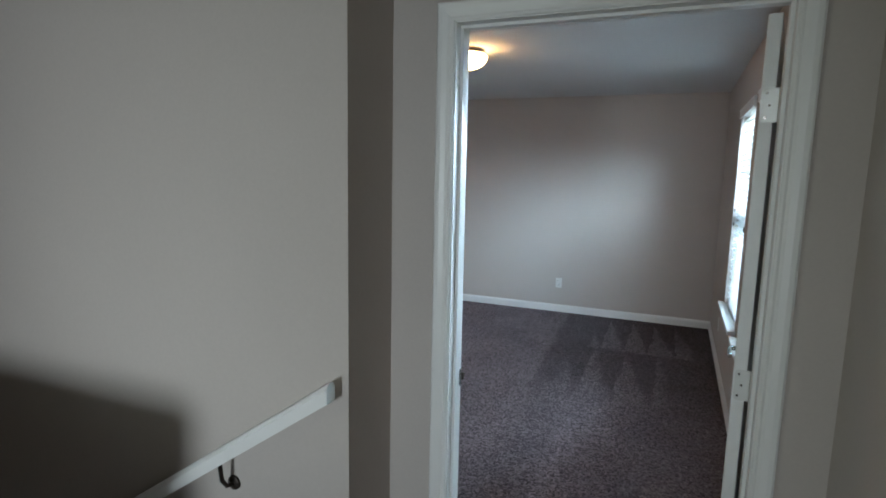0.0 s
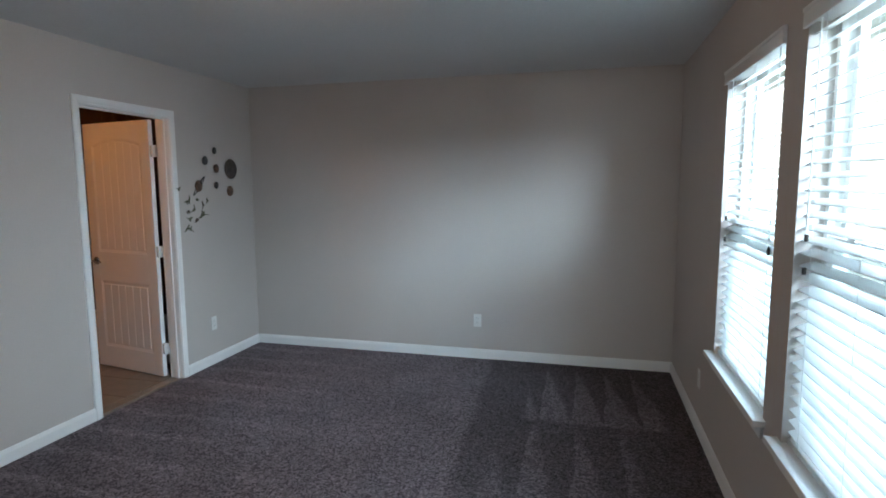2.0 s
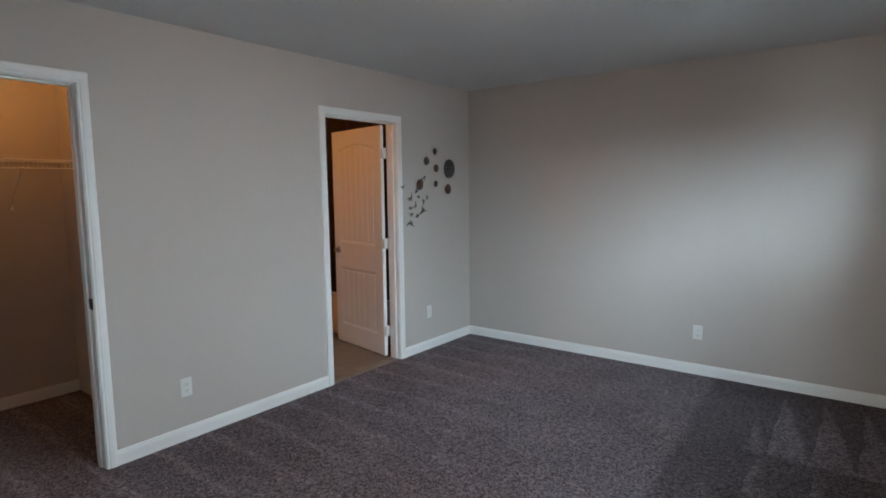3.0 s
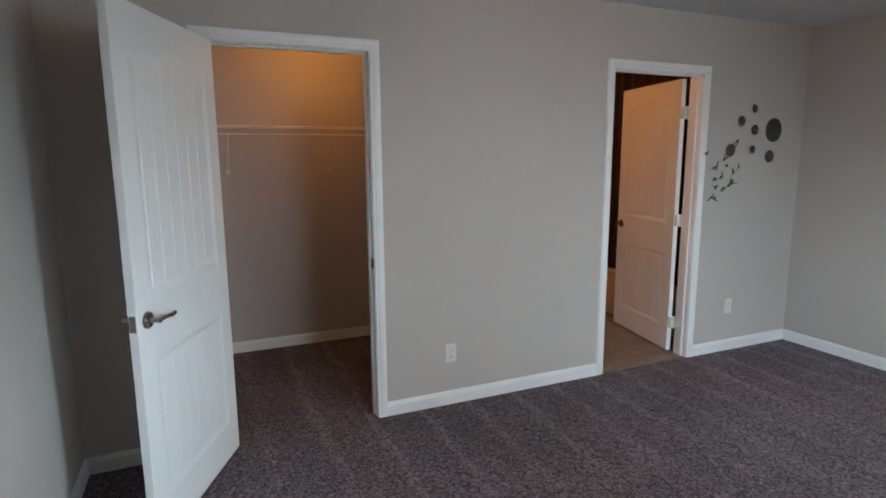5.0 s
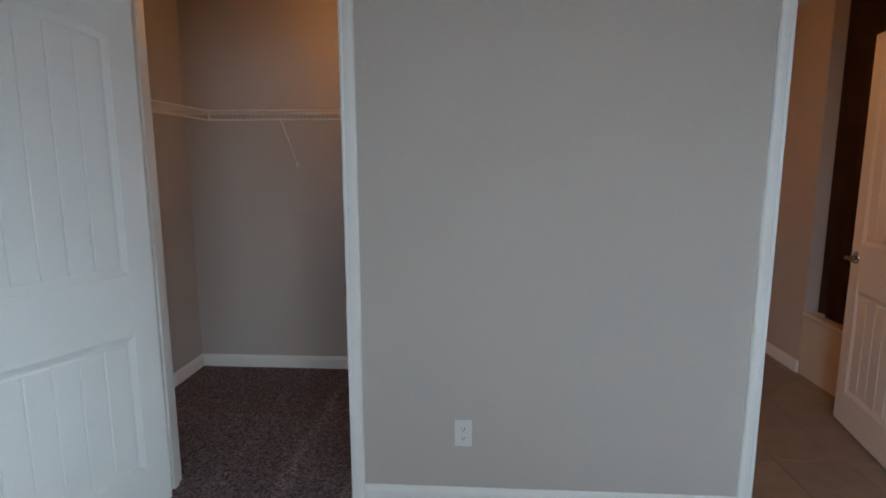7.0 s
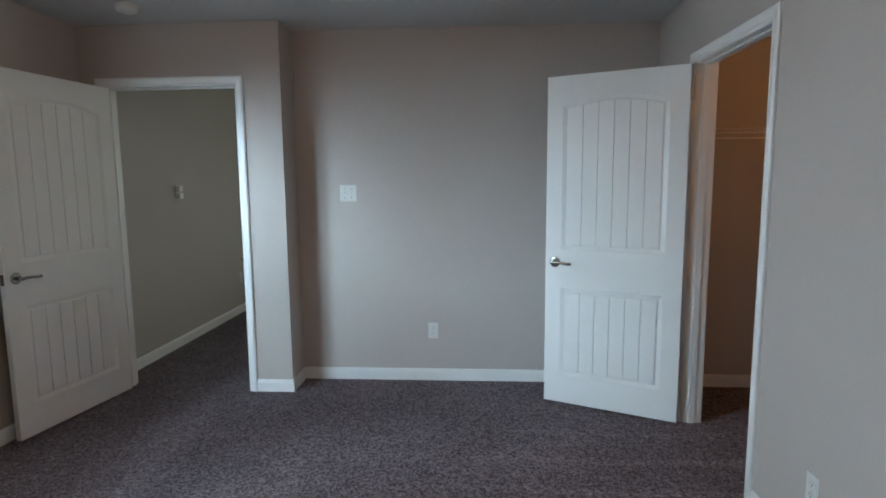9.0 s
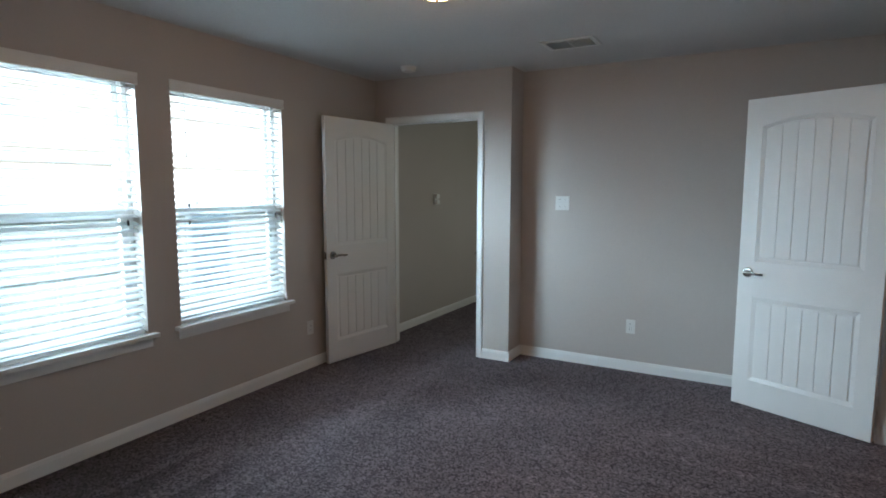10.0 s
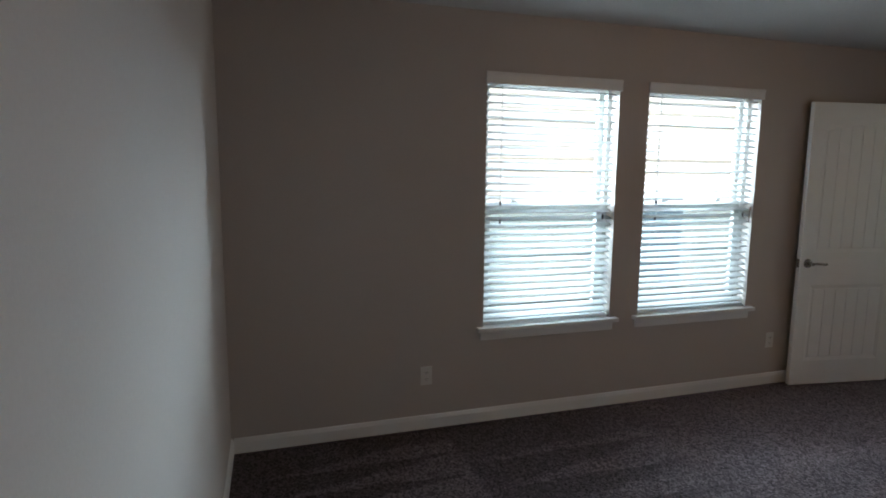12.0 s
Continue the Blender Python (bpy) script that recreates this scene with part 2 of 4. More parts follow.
def boxes(*rows, bevel=0.0):
    bm = bmesh.new()
    for r in rows:
        box(bm, *r, bevel=bevel)
    return bm


def lathe(profile, seg=32):
    """Turn (radius, z) pairs about the z axis."""
    bm = bmesh.new()
    rings = []
    for r, z in profile:
        if r < 1e-5:
            rings.append([bm.verts.new((0, 0, z))])
        else:
            rings.append([bm.verts.new((r * math.cos(2 * math.pi * k / seg), r * math.sin(2 * math.pi * k / seg), z)) for k in range(seg)])
    for a, b in zip(rings, rings[1:]):
        for k in range(seg):
            j = (k + 1) % seg
            if len(a) == 1 and len(b) > 1:
                bm.faces.new((a[0], b[k], b[j]))
            elif len(b) == 1 and len(a) > 1:
                bm.faces.new((a[k], b[0], a[j]))
            elif len(a) > 1:
                bm.faces.new((a[k], b[k], b[j], a[j]))
    bmesh.ops.recalc_face_normals(bm, faces=bm.faces)
    return bm


def prism(points, d0, d1):
    """Extrude a polygon of (u, z) points between two depths along y."""
    bm = bmesh.new()
    f = [bm.verts.new((u, d0, z)) for u, z in points]
    g = [bm.verts.new((u, d1, z)) for u, z in points]
    n = len(points)
    bm.faces.new(f), bm.faces.new(g[::-1])
    for i in range(n):
        bm.faces.new((f[i], g[i], g[(i + 1) % n], f[(i + 1) % n]))
    bmesh.ops.recalc_face_normals(bm, faces=bm.faces)
    return bm


def tube(points, r, seg=8):
    """A round rod along a line of points."""
    bm = bmesh.new()
    pts = [Vector(p) for p in points]
    rings = []
    for i, p in enumerate(pts):
        d = (pts[min(i + 1, len(pts) - 1)] - pts[max(i - 1, 0)]).normalized()
        q = d.to_track_quat("Z", "Y")
        rings.append([bm.verts.new(p + q @ Vector((r * math.cos(2 * math.pi * k / seg), r * math.sin(2 * math.pi * k / seg), 0))) for k in range(seg)])
    for a, b in zip(rings, rings[1:]):
        for k in range(seg):
            bm.faces.new((a[k], b[k], b[(k + 1) % seg], a[(k + 1) % seg]))
    bm.faces.new(rings[0][::-1]), bm.faces.new(rings[-1])
    bmesh.ops.recalc_face_normals(bm, faces=bm.faces)
    return bm


def merged(*bms):
    bm = bmesh.new()
    for b in bms:
        me = bpy.data.meshes.new("tmp")
        b.to_mesh(me), b.free()
        bm.from_mesh(me)
        bpy.data.meshes.remove(me)
    return bm


def turned(bm, m):
    bmesh.ops.transform(bm, matrix=m, verts=bm.verts)
    return bm


def mesh_ob(name, bm, mat, smooth=False):
    me = bpy.data.meshes.new(name)
    bm.to_mesh(me), bm.free()
    me.materials.append(mat)
    if smooth:
        me.shade_smooth()
        me.set_sharp_from_angle(angle=radians(35))
    return new(name, me)


def part(name, bm, mat, parent, label="", smooth=False):
    ob = mesh_ob(name, bm, mat, smooth)
    ob.parent = parent
    return tagged(ob, label)


def thing(name, m, label, category, group="", kind=""):
    ob = new(name)
    ob.matrix_world = m
    ob.empty_display_size = 0.1
    return tagged(ob, label, category, group, kind)


def structure(name, bm, mat, label, category):
    return tagged(mesh_ob(name, bm, mat), label, category, kind="structure")


def wall(name, axis, p0, p1, u0, u1, z0, z1, holes=(), label="greige painted drywall", mat=None):
    """A wall between p0 and p1 along its thickness axis, from u0 to u1, with holes (ua, ub, za, zb) cut through."""
    us = sorted({u0, u1, *(h[0] for h in holes), *(h[1] for h in holes)})
    zs = sorted({z0, z1, *(h[2] for h in holes), *(h[3] for h in holes)})
    bm = bmesh.new()
    vmap = {}

    def v(u, p, z):
        key = (u, p, z)
        if key not in vmap:
            vmap[key] = bm.verts.new((p, u, z) if axis == "x" else (u, p, z))
        return vmap[key]

    def solid(i, k):
        if not (0 <= i < len(us) - 1 and 0 <= k < len(zs) - 1):
            return False
        cu, cz = (us[i] + us[i + 1]) / 2, (zs[k] + zs[k + 1]) / 2
        return not any(h[0] < cu < h[1] and h[2] < cz < h[3] for h in holes)

    for i in range(len(us) - 1):
        for k in range(len(zs) - 1):
            if not solid(i, k):
                continue
            a, b, c, d = us[i], us[i + 1], zs[k], zs[k + 1]
            for p in (p0, p1):
                bm.faces.new((v(a, p, c), v(b, p, c), v(b, p, d), v(a, p, d)))
            for u, di, dk in ((a, -1, 0), (b, 1, 0)):
                if not solid(i + di, k):
                    bm.faces.new((v(u, p0, c), v(u, p1, c), v(u, p1, d), v(u, p0, d)))
            for z, dk in ((c, -1), (d, 1)):
                if not solid(i, k + dk):
                    bm.faces.new((v(a, p0, z), v(b, p0, z), v(b, p1, z), v(a, p1, z)))
    bmesh.ops.recalc_face_normals(bm, faces=bm.faces)
    return structure(name, bm, mat or PAINT, label, "wall")


# ---- plan ----
H = 2.44
EX = 3.80                    # east wall, with the windows
NY = 0.0                     # north wall
DY, RY, JX = -4.655, -4.918, 2.45   # entry wall, recessed wall, jog between them
T = 0.11
HS = -11.0                   # south end of the hall
LIN = 0.018                  # door lining
DH = 2.045                   # clear door height
ENT, CLO, BATH = (2.752, 3.624), (-4.268, -3.465), (-1.842, -1.072)


def hole(o):
    return (o[0] - LIN, o[1] + LIN, 0.0, DH + LIN)


wall("wall_north", "y", NY, NY + T, -2.6, EX + 0.16, 0, H)
wall("wall_west", "x", -T, 0.0, RY - T, NY, 0, H, [hole(CLO), hole(BATH)])
wall("wall_east", "x", EX, EX + 0.16, HS, NY, 0, H, [(*W1, WZ0, WZ1), (*W2, WZ0, WZ1)])
wall("wall_entry", "y", DY - T, DY, JX, EX, 0, H, [hole(ENT)])
wall("wall_jog", "x", JX, JX + 0.09, RY - T, DY - T, 0, H)
wall("wall_recess", "y", RY - T, RY, 0.0, JX, -1.6, H)
# closet and bathroom beyond the west wall
wall("wall_closet_back", "x", -1.50 - T, -1.50, -4.98, -2.95, 0, H)
wall("wall_closet_south", "y", -4.98, -4.87, -1.50, -T, 0, H)
wall("wall_closet_north", "y", -3.06, -2.95, -1.50, -T, 0, H)
wall("wall_bath_west", "x", -2.6, -2.49, -2.95, NY, 0, H)
wall("wall_bath_south", "y", -2.95, -2.84, -2.49, -1.50, 0, H)
wall("wall_bath_stub", "x", -2.05, -1.60, -0.79, NY, 0, H)
wall("wall_bath_closet", "y", -0.70, -0.61, -2.49, -2.05, 0, H, [(-2.44, -2.07, 0.0, 2.05)])
# hall and stairwell
wall("wall_hall_west", "x", -0.61, -0.50, HS, RY - T, -1.6, H)
# Unseen end wall; its opening is added to go with the hall fill lamp.
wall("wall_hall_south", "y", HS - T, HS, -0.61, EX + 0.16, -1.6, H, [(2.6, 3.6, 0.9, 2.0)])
# Unseen half wall, sized so its shadow falls right on the stair wall.
wall("wall_stair_knee", "y", -6.26, -6.15, -0.5, 2.10, -1.6, 0.90, label="greige half wall beside the stairs")

structure("ceiling", boxes((-2.6, EX + 0.16, HS - T, NY + T, H, H + 0.14)), CEIL, "white textured drywall ceiling", "ceiling")
structure("roof", boxes((-3.0, EX + 0.55, HS - 0.6, NY + 0.6, H + 0.14, H + 0.40)), ROOFM, "grey shingle roof above the rooms", "roof")
structure("floor", boxes((0.0, EX, RY, NY, -0.14, 0.0), (-T, 0.0, CLO[0], CLO[1], -0.14, 0.0), (-1.50, -T, -4.87, -3.06, -0.14, 0.0),
                         (JX + 0.09, EX, DY - 0.5, RY, -0.14, 0.0)), CARPET, "grey-brown cut pile carpet with vacuum marks", "carpet")
structure("floor_hall", boxes((2.35, EX, HS, DY - 0.5, -0.14, 0.0), (-0.5, 2.35, HS, -6.15, -0.14, 0.0)), CARPET, "grey-brown hall carpet", "carpet")
structure("floor_bath", boxes((-2.49, -T, -2.84, NY, -0.14, -0.006), (-T, -0.03, BATH[0], BATH[1], -0.14, -0.006)), GROUT, "grey grout bed under tiles", "floor")
structure("stairs", boxes(*[(2.35 - 0.26 * (i + 1), 2.35 - 0.26 * i, -6.15, RY - T, -1.6, -0.18 * (i + 1)) for i in range(8)]), CARPET, "carpeted stairs leading down", "stairs")
structure("stairwell_floor", boxes((-0.5, 0.27, -6.15, RY - T, -1.74, -1.6)), CARPET, "carpeted landing at the stair foot", "carpet")


# lower storey of the same house, below the rooms
wall("wall_lower_east", "x", EX, EX + 0.16, HS - T, NY + T, -2.95, -0.14, label="pale siding lower storey wall", mat=SIDING)
wall("wall_lower_west", "x", -2.6, -2.49, HS - T, NY + T, -2.95, -0.14, label="pale siding lower storey wall", mat=SIDING)
wall("wall_lower_north", "y", NY, NY + T, -2.49, EX, -2.95, -0.14, label="pale siding lower storey wall", mat=SIDING)
wall("wall_lower_south", "y", HS - T, HS, -2.49, EX, -2.95, -1.6, label="pale siding lower storey wall", mat=SIDING)


# ---- trim ----
def casing(name, axis, p, out, o, w=0.058):
    """Moulded architrave round a door opening on the face p of a wall; out is +1 or -1."""
    prof = [(0.004, 0.0), (0.004, 0.009), (0.010, 0.012), (0.016, 0.010), (0.024, 0.014), (0.040, 0.017), (0.052, 0.016), (w, 0.011), (w, 0.0)]
    bm = bmesh.new()
    rows = []
    for a, h in prof:
        q = p + out * h
        rows.append([bm.verts.new((q, u, z) if axis == "x" else (u, q, z)) for u, z in ((o[0] - a, 0.0), (o[0] - a, DH + a), (o[1] + a, DH + a), (o[1] + a, 0.0))])
    for a, b in zip(rows, rows[1:]):
        for k in range(3):
            bm.faces.new((a[k], a[k + 1], b[k + 1], b[k]))
    bm.faces.new([r[0] for r in rows]), bm.faces.new([r[3] for r in rows][::-1])
    bmesh.ops.recalc_face_normals(bm, faces=bm.faces)
    return structure(name, bm, TRIM, "white moulded door casing", "trim")


def lining(name, axis, p0, p1, o, stop):
    """Jambs and head of a door opening with a stop strip."""
    a, b = p0 - 0.002, p1 + 0.002
    rows = [(o[0] - LIN, o[0], a, b, 0, DH), (o[1], o[1] + LIN, a, b, 0, DH), (o[0] - LIN, o[1] + LIN, a, b, DH, DH + LIN),
            (o[0], o[0] + 0.010, *stop, 0, DH - 0.010), (o[1] - 0.010, o[1], *stop, 0, DH - 0.010), (o[0], o[1], *stop, DH - 0.010, DH)]
    j = thing(name, Matrix.Identity(4), "white painted door jamb with stop strips", "trim", kind="structure")
    for n, r in zip(("side_jamb", "side_jamb", "head_jamb", "stop", "stop", "stop"), rows):
        part(n, boxes((r[2], r[3], r[0], r[1], r[4], r[5]) if axis == "x" else r, bevel=0.0015), TRIM, j)
    return j


casing("trim_entry_room", "y", DY, 1, ENT), casing("trim_entry_hall", "y", DY - T, -1, ENT)
casing("trim_closet_room", "x", 0.0, 1, CLO), casing("trim_closet_inside", "x", -T, -1, CLO)
casing("trim_bath_room", "x", 0.0, 1, BATH), casing("trim_bath_inside", "x", -T, -1, BATH)
lining("jamb_entry", "y", DY - T, DY, ENT, (DY - 0.075, DY - 0.040))
lining("jamb_closet", "x", -T, 0.0, CLO, (-0.075, -0.040))
lining("jamb_bath", "x", -T, 0.0, BATH, (-0.070, -0.035))


def baseboard(name, axis, p, out, u0, u1):
    prof = [(0.0, 0.0), (0.013, 0.0), (0.013, 0.062), (0.010, 0.070), (0.008, 0.078), (0.004, 0.084), (0.0, 0.085)]
    bm = bmesh.new()
    a = [bm.verts.new((p + out * d, u0, z) if axis == "x" else (u0, p + out * d, z)) for d, z in prof]
    b = [bm.verts.new((p + out * d, u1, z) if axis == "x" else (u1, p + out * d, z)) for d, z in prof]
    bm.faces.new(a), bm.faces.new(b[::-1])
    for i in range(len(prof)):
        j = (i + 1) % len(prof)
        bm.faces.new((a[i], b[i], b[j], a[j]))
    bmesh.ops.recalc_face_normals(bm, faces=bm.faces)
    return structure(name, bm, TRIM, "white painted baseboard", "baseboard")


CW = 0.058
baseboard("baseboard_north", "y", NY, -1, 0.0, EX)
baseboard("baseboard_west_1", "x", 0.0, 1, BATH[1] + CW, NY - 0.013)
baseboard("baseboard_west_2", "x", 0.0, 1, CLO[1] + CW, BATH[0] - CW)
baseboard("baseboard_west_3", "x", 0.0, 1, RY + 0.013, CLO[0] - CW)
baseboard("baseboard_recess", "y", RY, 1, 0.0, JX - 0.013)
baseboard("baseboard_jog", "x", JX, -1, RY, DY + 0.013)
baseboard("baseboard_entry_1", "y", DY, 1, JX, ENT[0] - CW)
baseboard("baseboard_entry_2", "y", DY, 1, ENT[1] + CW, EX - 0.013)
baseboard("baseboard_east", "x", EX, -1, DY, NY - 0.013)
baseboard("baseboard_hall_east", "x", EX, -1, HS, DY - T)
baseboard("baseboard_closet_back", "x", -1.50, 1, -4.87, -3.06)
baseboard("baseboard_closet_south", "y", -4.87, 1, -1.487, -T)
baseboard("baseboard_bath_stub", "y", -0.79, -1, -2.05, -1.60)


# ---- doors ----
def lever_set(parent, u, z, y, out, aim):
    """Round rose, neck and lever on one face of a door; aim is the way the lever points along the door."""
    rose = turned(lathe([(0.0, 0.0), (0.033, 0.0), (0.033, 0.004), (0.029, 0.010), (0.014, 0.012), (0.0, 0.012)], 28), pose(u, y, z, -90 * out, 0, 0))
    handle = part("door_handle", rose, NICKEL, parent, "satin nickel lever handle", smooth=True)
    neck = turned(lathe([(0.0, 0.010), (0.012, 0.010), (0.010, 0.030), (0.011, 0.052), (0.0, 0.054)], 20), pose(u, y, z, -90 * out, 0, 0))
    part("neck", neck, NICKEL, handle, smooth=True)
    pts = [(u - aim * 0.008, y + out * 0.046, z), (u + aim * 0.02, y + out * 0.050, z + 0.003), (u + aim * 0.05, y + out * 0.052, z + 0.002),
           (u + aim * 0.085, y + out * 0.050, z - 0.003), (u + aim * 0.112, y + out * 0.046, z - 0.002)]
    part("lever", tube(pts, 0.0085, 12), NICKEL, handle, smooth=True)


def panel_door(name, w, m, label, knob=True, gap=0.0, side=0.0):
    """A two-panel plank door with an arched top panel. Hinge side at u = 0, faces at y = 0 and y = -0.035."""
    d = thing(name, m, label, "door", kind="structure")
    h, st, t = 2.022, 0.102, 0.035
    zb = 0.014
    part("core", boxes((0.002, w - 0.002, -t + 0.0075, -0.0075, zb, zb + h)), DOORP, d)
    p0, p1, p2, p3, rise = 0.195, 0.752, 0.995, 1.858, 0.052

    def arch(u):
        k = (u - w / 2) / (w / 2 - st)
        return p3 + rise * (1 - k * k)

    for a, b in ((0.0, st), (w - st, w)):
        part("stile", boxes((a, b, -t, 0, zb, zb + h), bevel=0.003), DOORP, d)
    for a, b in ((zb, p0), (p1, p2)):
        part("rail", boxes((st - 0.003, w - st + 0.003, -t + 0.0002, -0.0002, a, b), bevel=0.003), DOORP, d)
    us = [st - 0.003 + (w - 2 * st + 0.006) * i / 24 for i in range(25)]
    top = [(u, arch(min(max(u, st), w - st))) for u in us] + [(us[-1], zb + h), (us[0], zb + h)]
    part("rail", prism(top, -t + 0.0002, -0.0002), DOORP, d, "arched top rail")
    # raised planks set into both panels, on both faces
    n = 6
    a0, a1 = st + 0.028, w - st - 0.028
    pw = (a1 - a0) / n
    for face, (f0, f1) in (("in", (-0.0085, -0.0028)), ("out", (-t + 0.0028, -t + 0.0085))):
        for i in range(n):
            u0, u1 = a0 + pw * i + 0.0014, a0 + pw * (i + 1) - 0.0014
            part("plank", boxes((u0, u1, f0, f1, p0 + 0.028, p1 - 0.028), bevel=0.0034), DOORP, d)
            um = [u0 + (u1 - u0) * k / 4 for k in range(5)]
            pts = [(u0, p2 + 0.028), (u1, p2 + 0.028)] + [(u, arch(u) - 0.030) for u in um[::-1]]
            plank = prism(pts, f0, f1)
            bmesh.ops.bevel(plank, geom=plank.edges[:], offset=0.0028, segments=2, profile=0.5, affect="EDGES")
            part("plank", plank, DOORP, d)
    # sloped moulding round each panel, on both faces
    for s, y_hi, y_lo in ((1, -0.001, -0.0075), (-1, -t + 0.001, -t + 0.0075)):
        for zz0, zz1, curved in ((p0, p1, False), (p2, p3, True)):
            k = 16
            outer = [(st - 0.001, zz0), (w - st + 0.001, zz0)]
            inner = [(st + 0.020, zz0 + 0.020), (w - st - 0.020, zz0 + 0.020)]
            if curved:
                for i in range(k + 1):
                    u = w - st - (w - 2 * st) * i / k
                    ui = w - st - 0.020 - (w - 2 * st - 0.040) * i / k
                    outer.append((u, arch(u))), inner.append((ui, arch(ui) - 0.021))
            else:
                outer += [(w - st + 0.001, zz1), (st - 0.001, zz1)]
                inner += [(w - st - 0.020, zz1 - 0.020), (st + 0.020, zz1 - 0.020)]
            bm = bmesh.new()
            o = [bm.verts.new((u, y_hi, z)) for u, z in outer]
            q = [bm.verts.new((u + 0.0, (y_hi * 0.55 + y_lo * 0.45), z)) for u, z in [((a + c) / 2, (b + e) / 2) for (a, b), (c, e) in zip(outer, inner)]]
            r = [bm.verts.new((u, y_lo, z)) for u, z in inner]
            for x, y in ((o, q), (q, r)):
                for i in range(len(x)):
                    j = (i + 1) % len(x)
                    bm.faces.new((x[i], x[j], y[j], y[i]))
            bmesh.ops.recalc_face_normals(bm, faces=bm.faces)
            part("moulding", bm, DOORP, d)
    if knob:
        lever_set(d, w - 0.062, 0.915, 0.0, 1, -1)
        lever_set(d, w - 0.062, 0.915, -t, -1, -1)
        part("latch_plate", boxes((w - 0.0005, w + 0.0015, -0.029, -0.006, 0.885, 0.945), bevel=0.0005), NICKEL, d, "nickel latch plate")
    for z in (0.24, 1.02, 1.80):
        # leaf on the door's edge, bridging the crack to the knuckle
        leaf = [(-0.030, z - 0.037), (-0.027, z - 0.043), (-0.021, z - 0.045), (side + 0.001, z - 0.045), (side + 0.001, z + 0.045), (-0.021, z + 0.045), (-0.027, z + 0.043), (-0.030, z + 0.037)]
        plate = turned(prism(leaf, -0.0005, 0.0020 + gap), pose(0, 0, 0, 0, 0, 90))
        knuckle = turned(lathe([(0, -0.047), (0.004, -0.046), (0.006, -0.044), (0.006, 0.044), (0.004, 0.046), (0, 0.047)], 12), pose(-0.004 - gap, 0.004 + side, z))
        hinge = part("hinge", merged(plate, knuckle), HINGE, d, "white-painted butt hinge")
        if side:
            for zz, yy in ((z - 0.032, -0.020), (z, -0.012), (z + 0.032, -0.020)):
                part("screw", turned(lathe([(0, 0), (0.0036, 0), (0.0030, 0.0008), (0, 0.0009)], 10), pose(-0.0020, yy, zz, 0, -90, 0)), NICKEL, hinge)
    return d


# y = 0 face of each slab is the one whose knuckles show
FLIP = Matrix.Diagonal((1, -1, 1, 1))
panel_door("door_entry", 0.812, pose(ENT[1] - 0.012, DY + 0.022, 0, 0, 0, 81.5) @ FLIP, "white two-panel plank bedroom door standing open", side=0.010)
panel_door("door_closet", 0.797, pose(0.024, CLO[0] + 0.010, 0, 0, 0, -24.5) @ FLIP, "white arched two-panel plank closet door standing open")
panel_door("door_bath", 0.788, pose(-T - 0.034, BATH[1] - 0.004, 0, 0, 0, 169.5) @ FLIP, "white arched two-panel bathroom door standing open", gap=0.02)



# ---- windows ----
def window(name, y0, y1):
    """A white vinyl single-hung window in the east wall with a stool and apron inside."""
    w = thing(name, pose(EX, (y0 + y1) / 2, WZ0), "white vinyl single-hung window with half screen", "window", kind="structure")
    h, k = (y1 - y0) / 2, WZ1 - WZ0
    mid = WMID - WZ0

    def rim(a, b, z0, z1, t, x0, x1):
        return boxes((x0, x1, a, a + t, z0, z1), (x0, x1, b - t, b, z0, z1), (x0, x1, a + t, b - t, z0, z0 + t), (x0, x1, a + t, b - t, z1 - t, z1), bevel=0.003)

    part("window_frame", rim(-h, h, 0.0, k, 0.030, 0.085, 0.158), VINYL, w)
    up = part("upper_sash", rim(-h + 0.030, h - 0.030, mid - 0.025, k - 0.030, 0.036, 0.125, 0.150), VINYL, w)
    lo = part("lower_sash", rim(-h + 0.030, h - 0.030, 0.030, mid + 0.030, 0.042, 0.092, 0.120), VINYL, w)
    for sash, x, z0, z1 in ((up, 0.138, mid, k - 0.06), (lo, 0.106, 0.065, mid)):
        p = part("pane", boxes((x, x + 0.003, -h + 0.062, h - 0.062, z0, z1)), GLASS, sash, "clear glass pane")
        p.visible_shadow = False
    s = part("insect_screen", boxes((0.1515, 0.1525, -h + 0.03, h - 0.03, 0.03, mid)), SCREEN, w, "grey insect screen over lower sash")
    s.visible_shadow = False
    for y in (-h * 0.5, h * 0.5):
        lock = merged(boxes((0.078, 0.112, y - 0.028, y + 0.028, mid + 0.030, mid + 0.038)), turned(lathe([(0, 0), (0.013, 0), (0.011, 0.012), (0, 0.013)], 14), pose(0.095, y, mid + 0.038)), boxes((0.070, 0.100, y - 0.005, y + 0.030, mid + 0.046, mid + 0.052)))
        part("sash_lock", lock, VINYL, lo)
    sill = part("window_sill", boxes((-0.048, -0.0005, -h - 0.045, h + 0.045, -0.022, 0.004), (-0.004, 0.0845, -h + 0.001, h - 0.001, -0.012, 0.004), bevel=0.003), TRIM, w, "white painted wood stool")
    part("apron", boxes((-0.014, 0.0, -h - 0.020, h + 0.020, -0.080, -0.022), bevel=0.004), TRIM, sill)
    return w


window("window_1", *W1)
window("window_2", *W2)


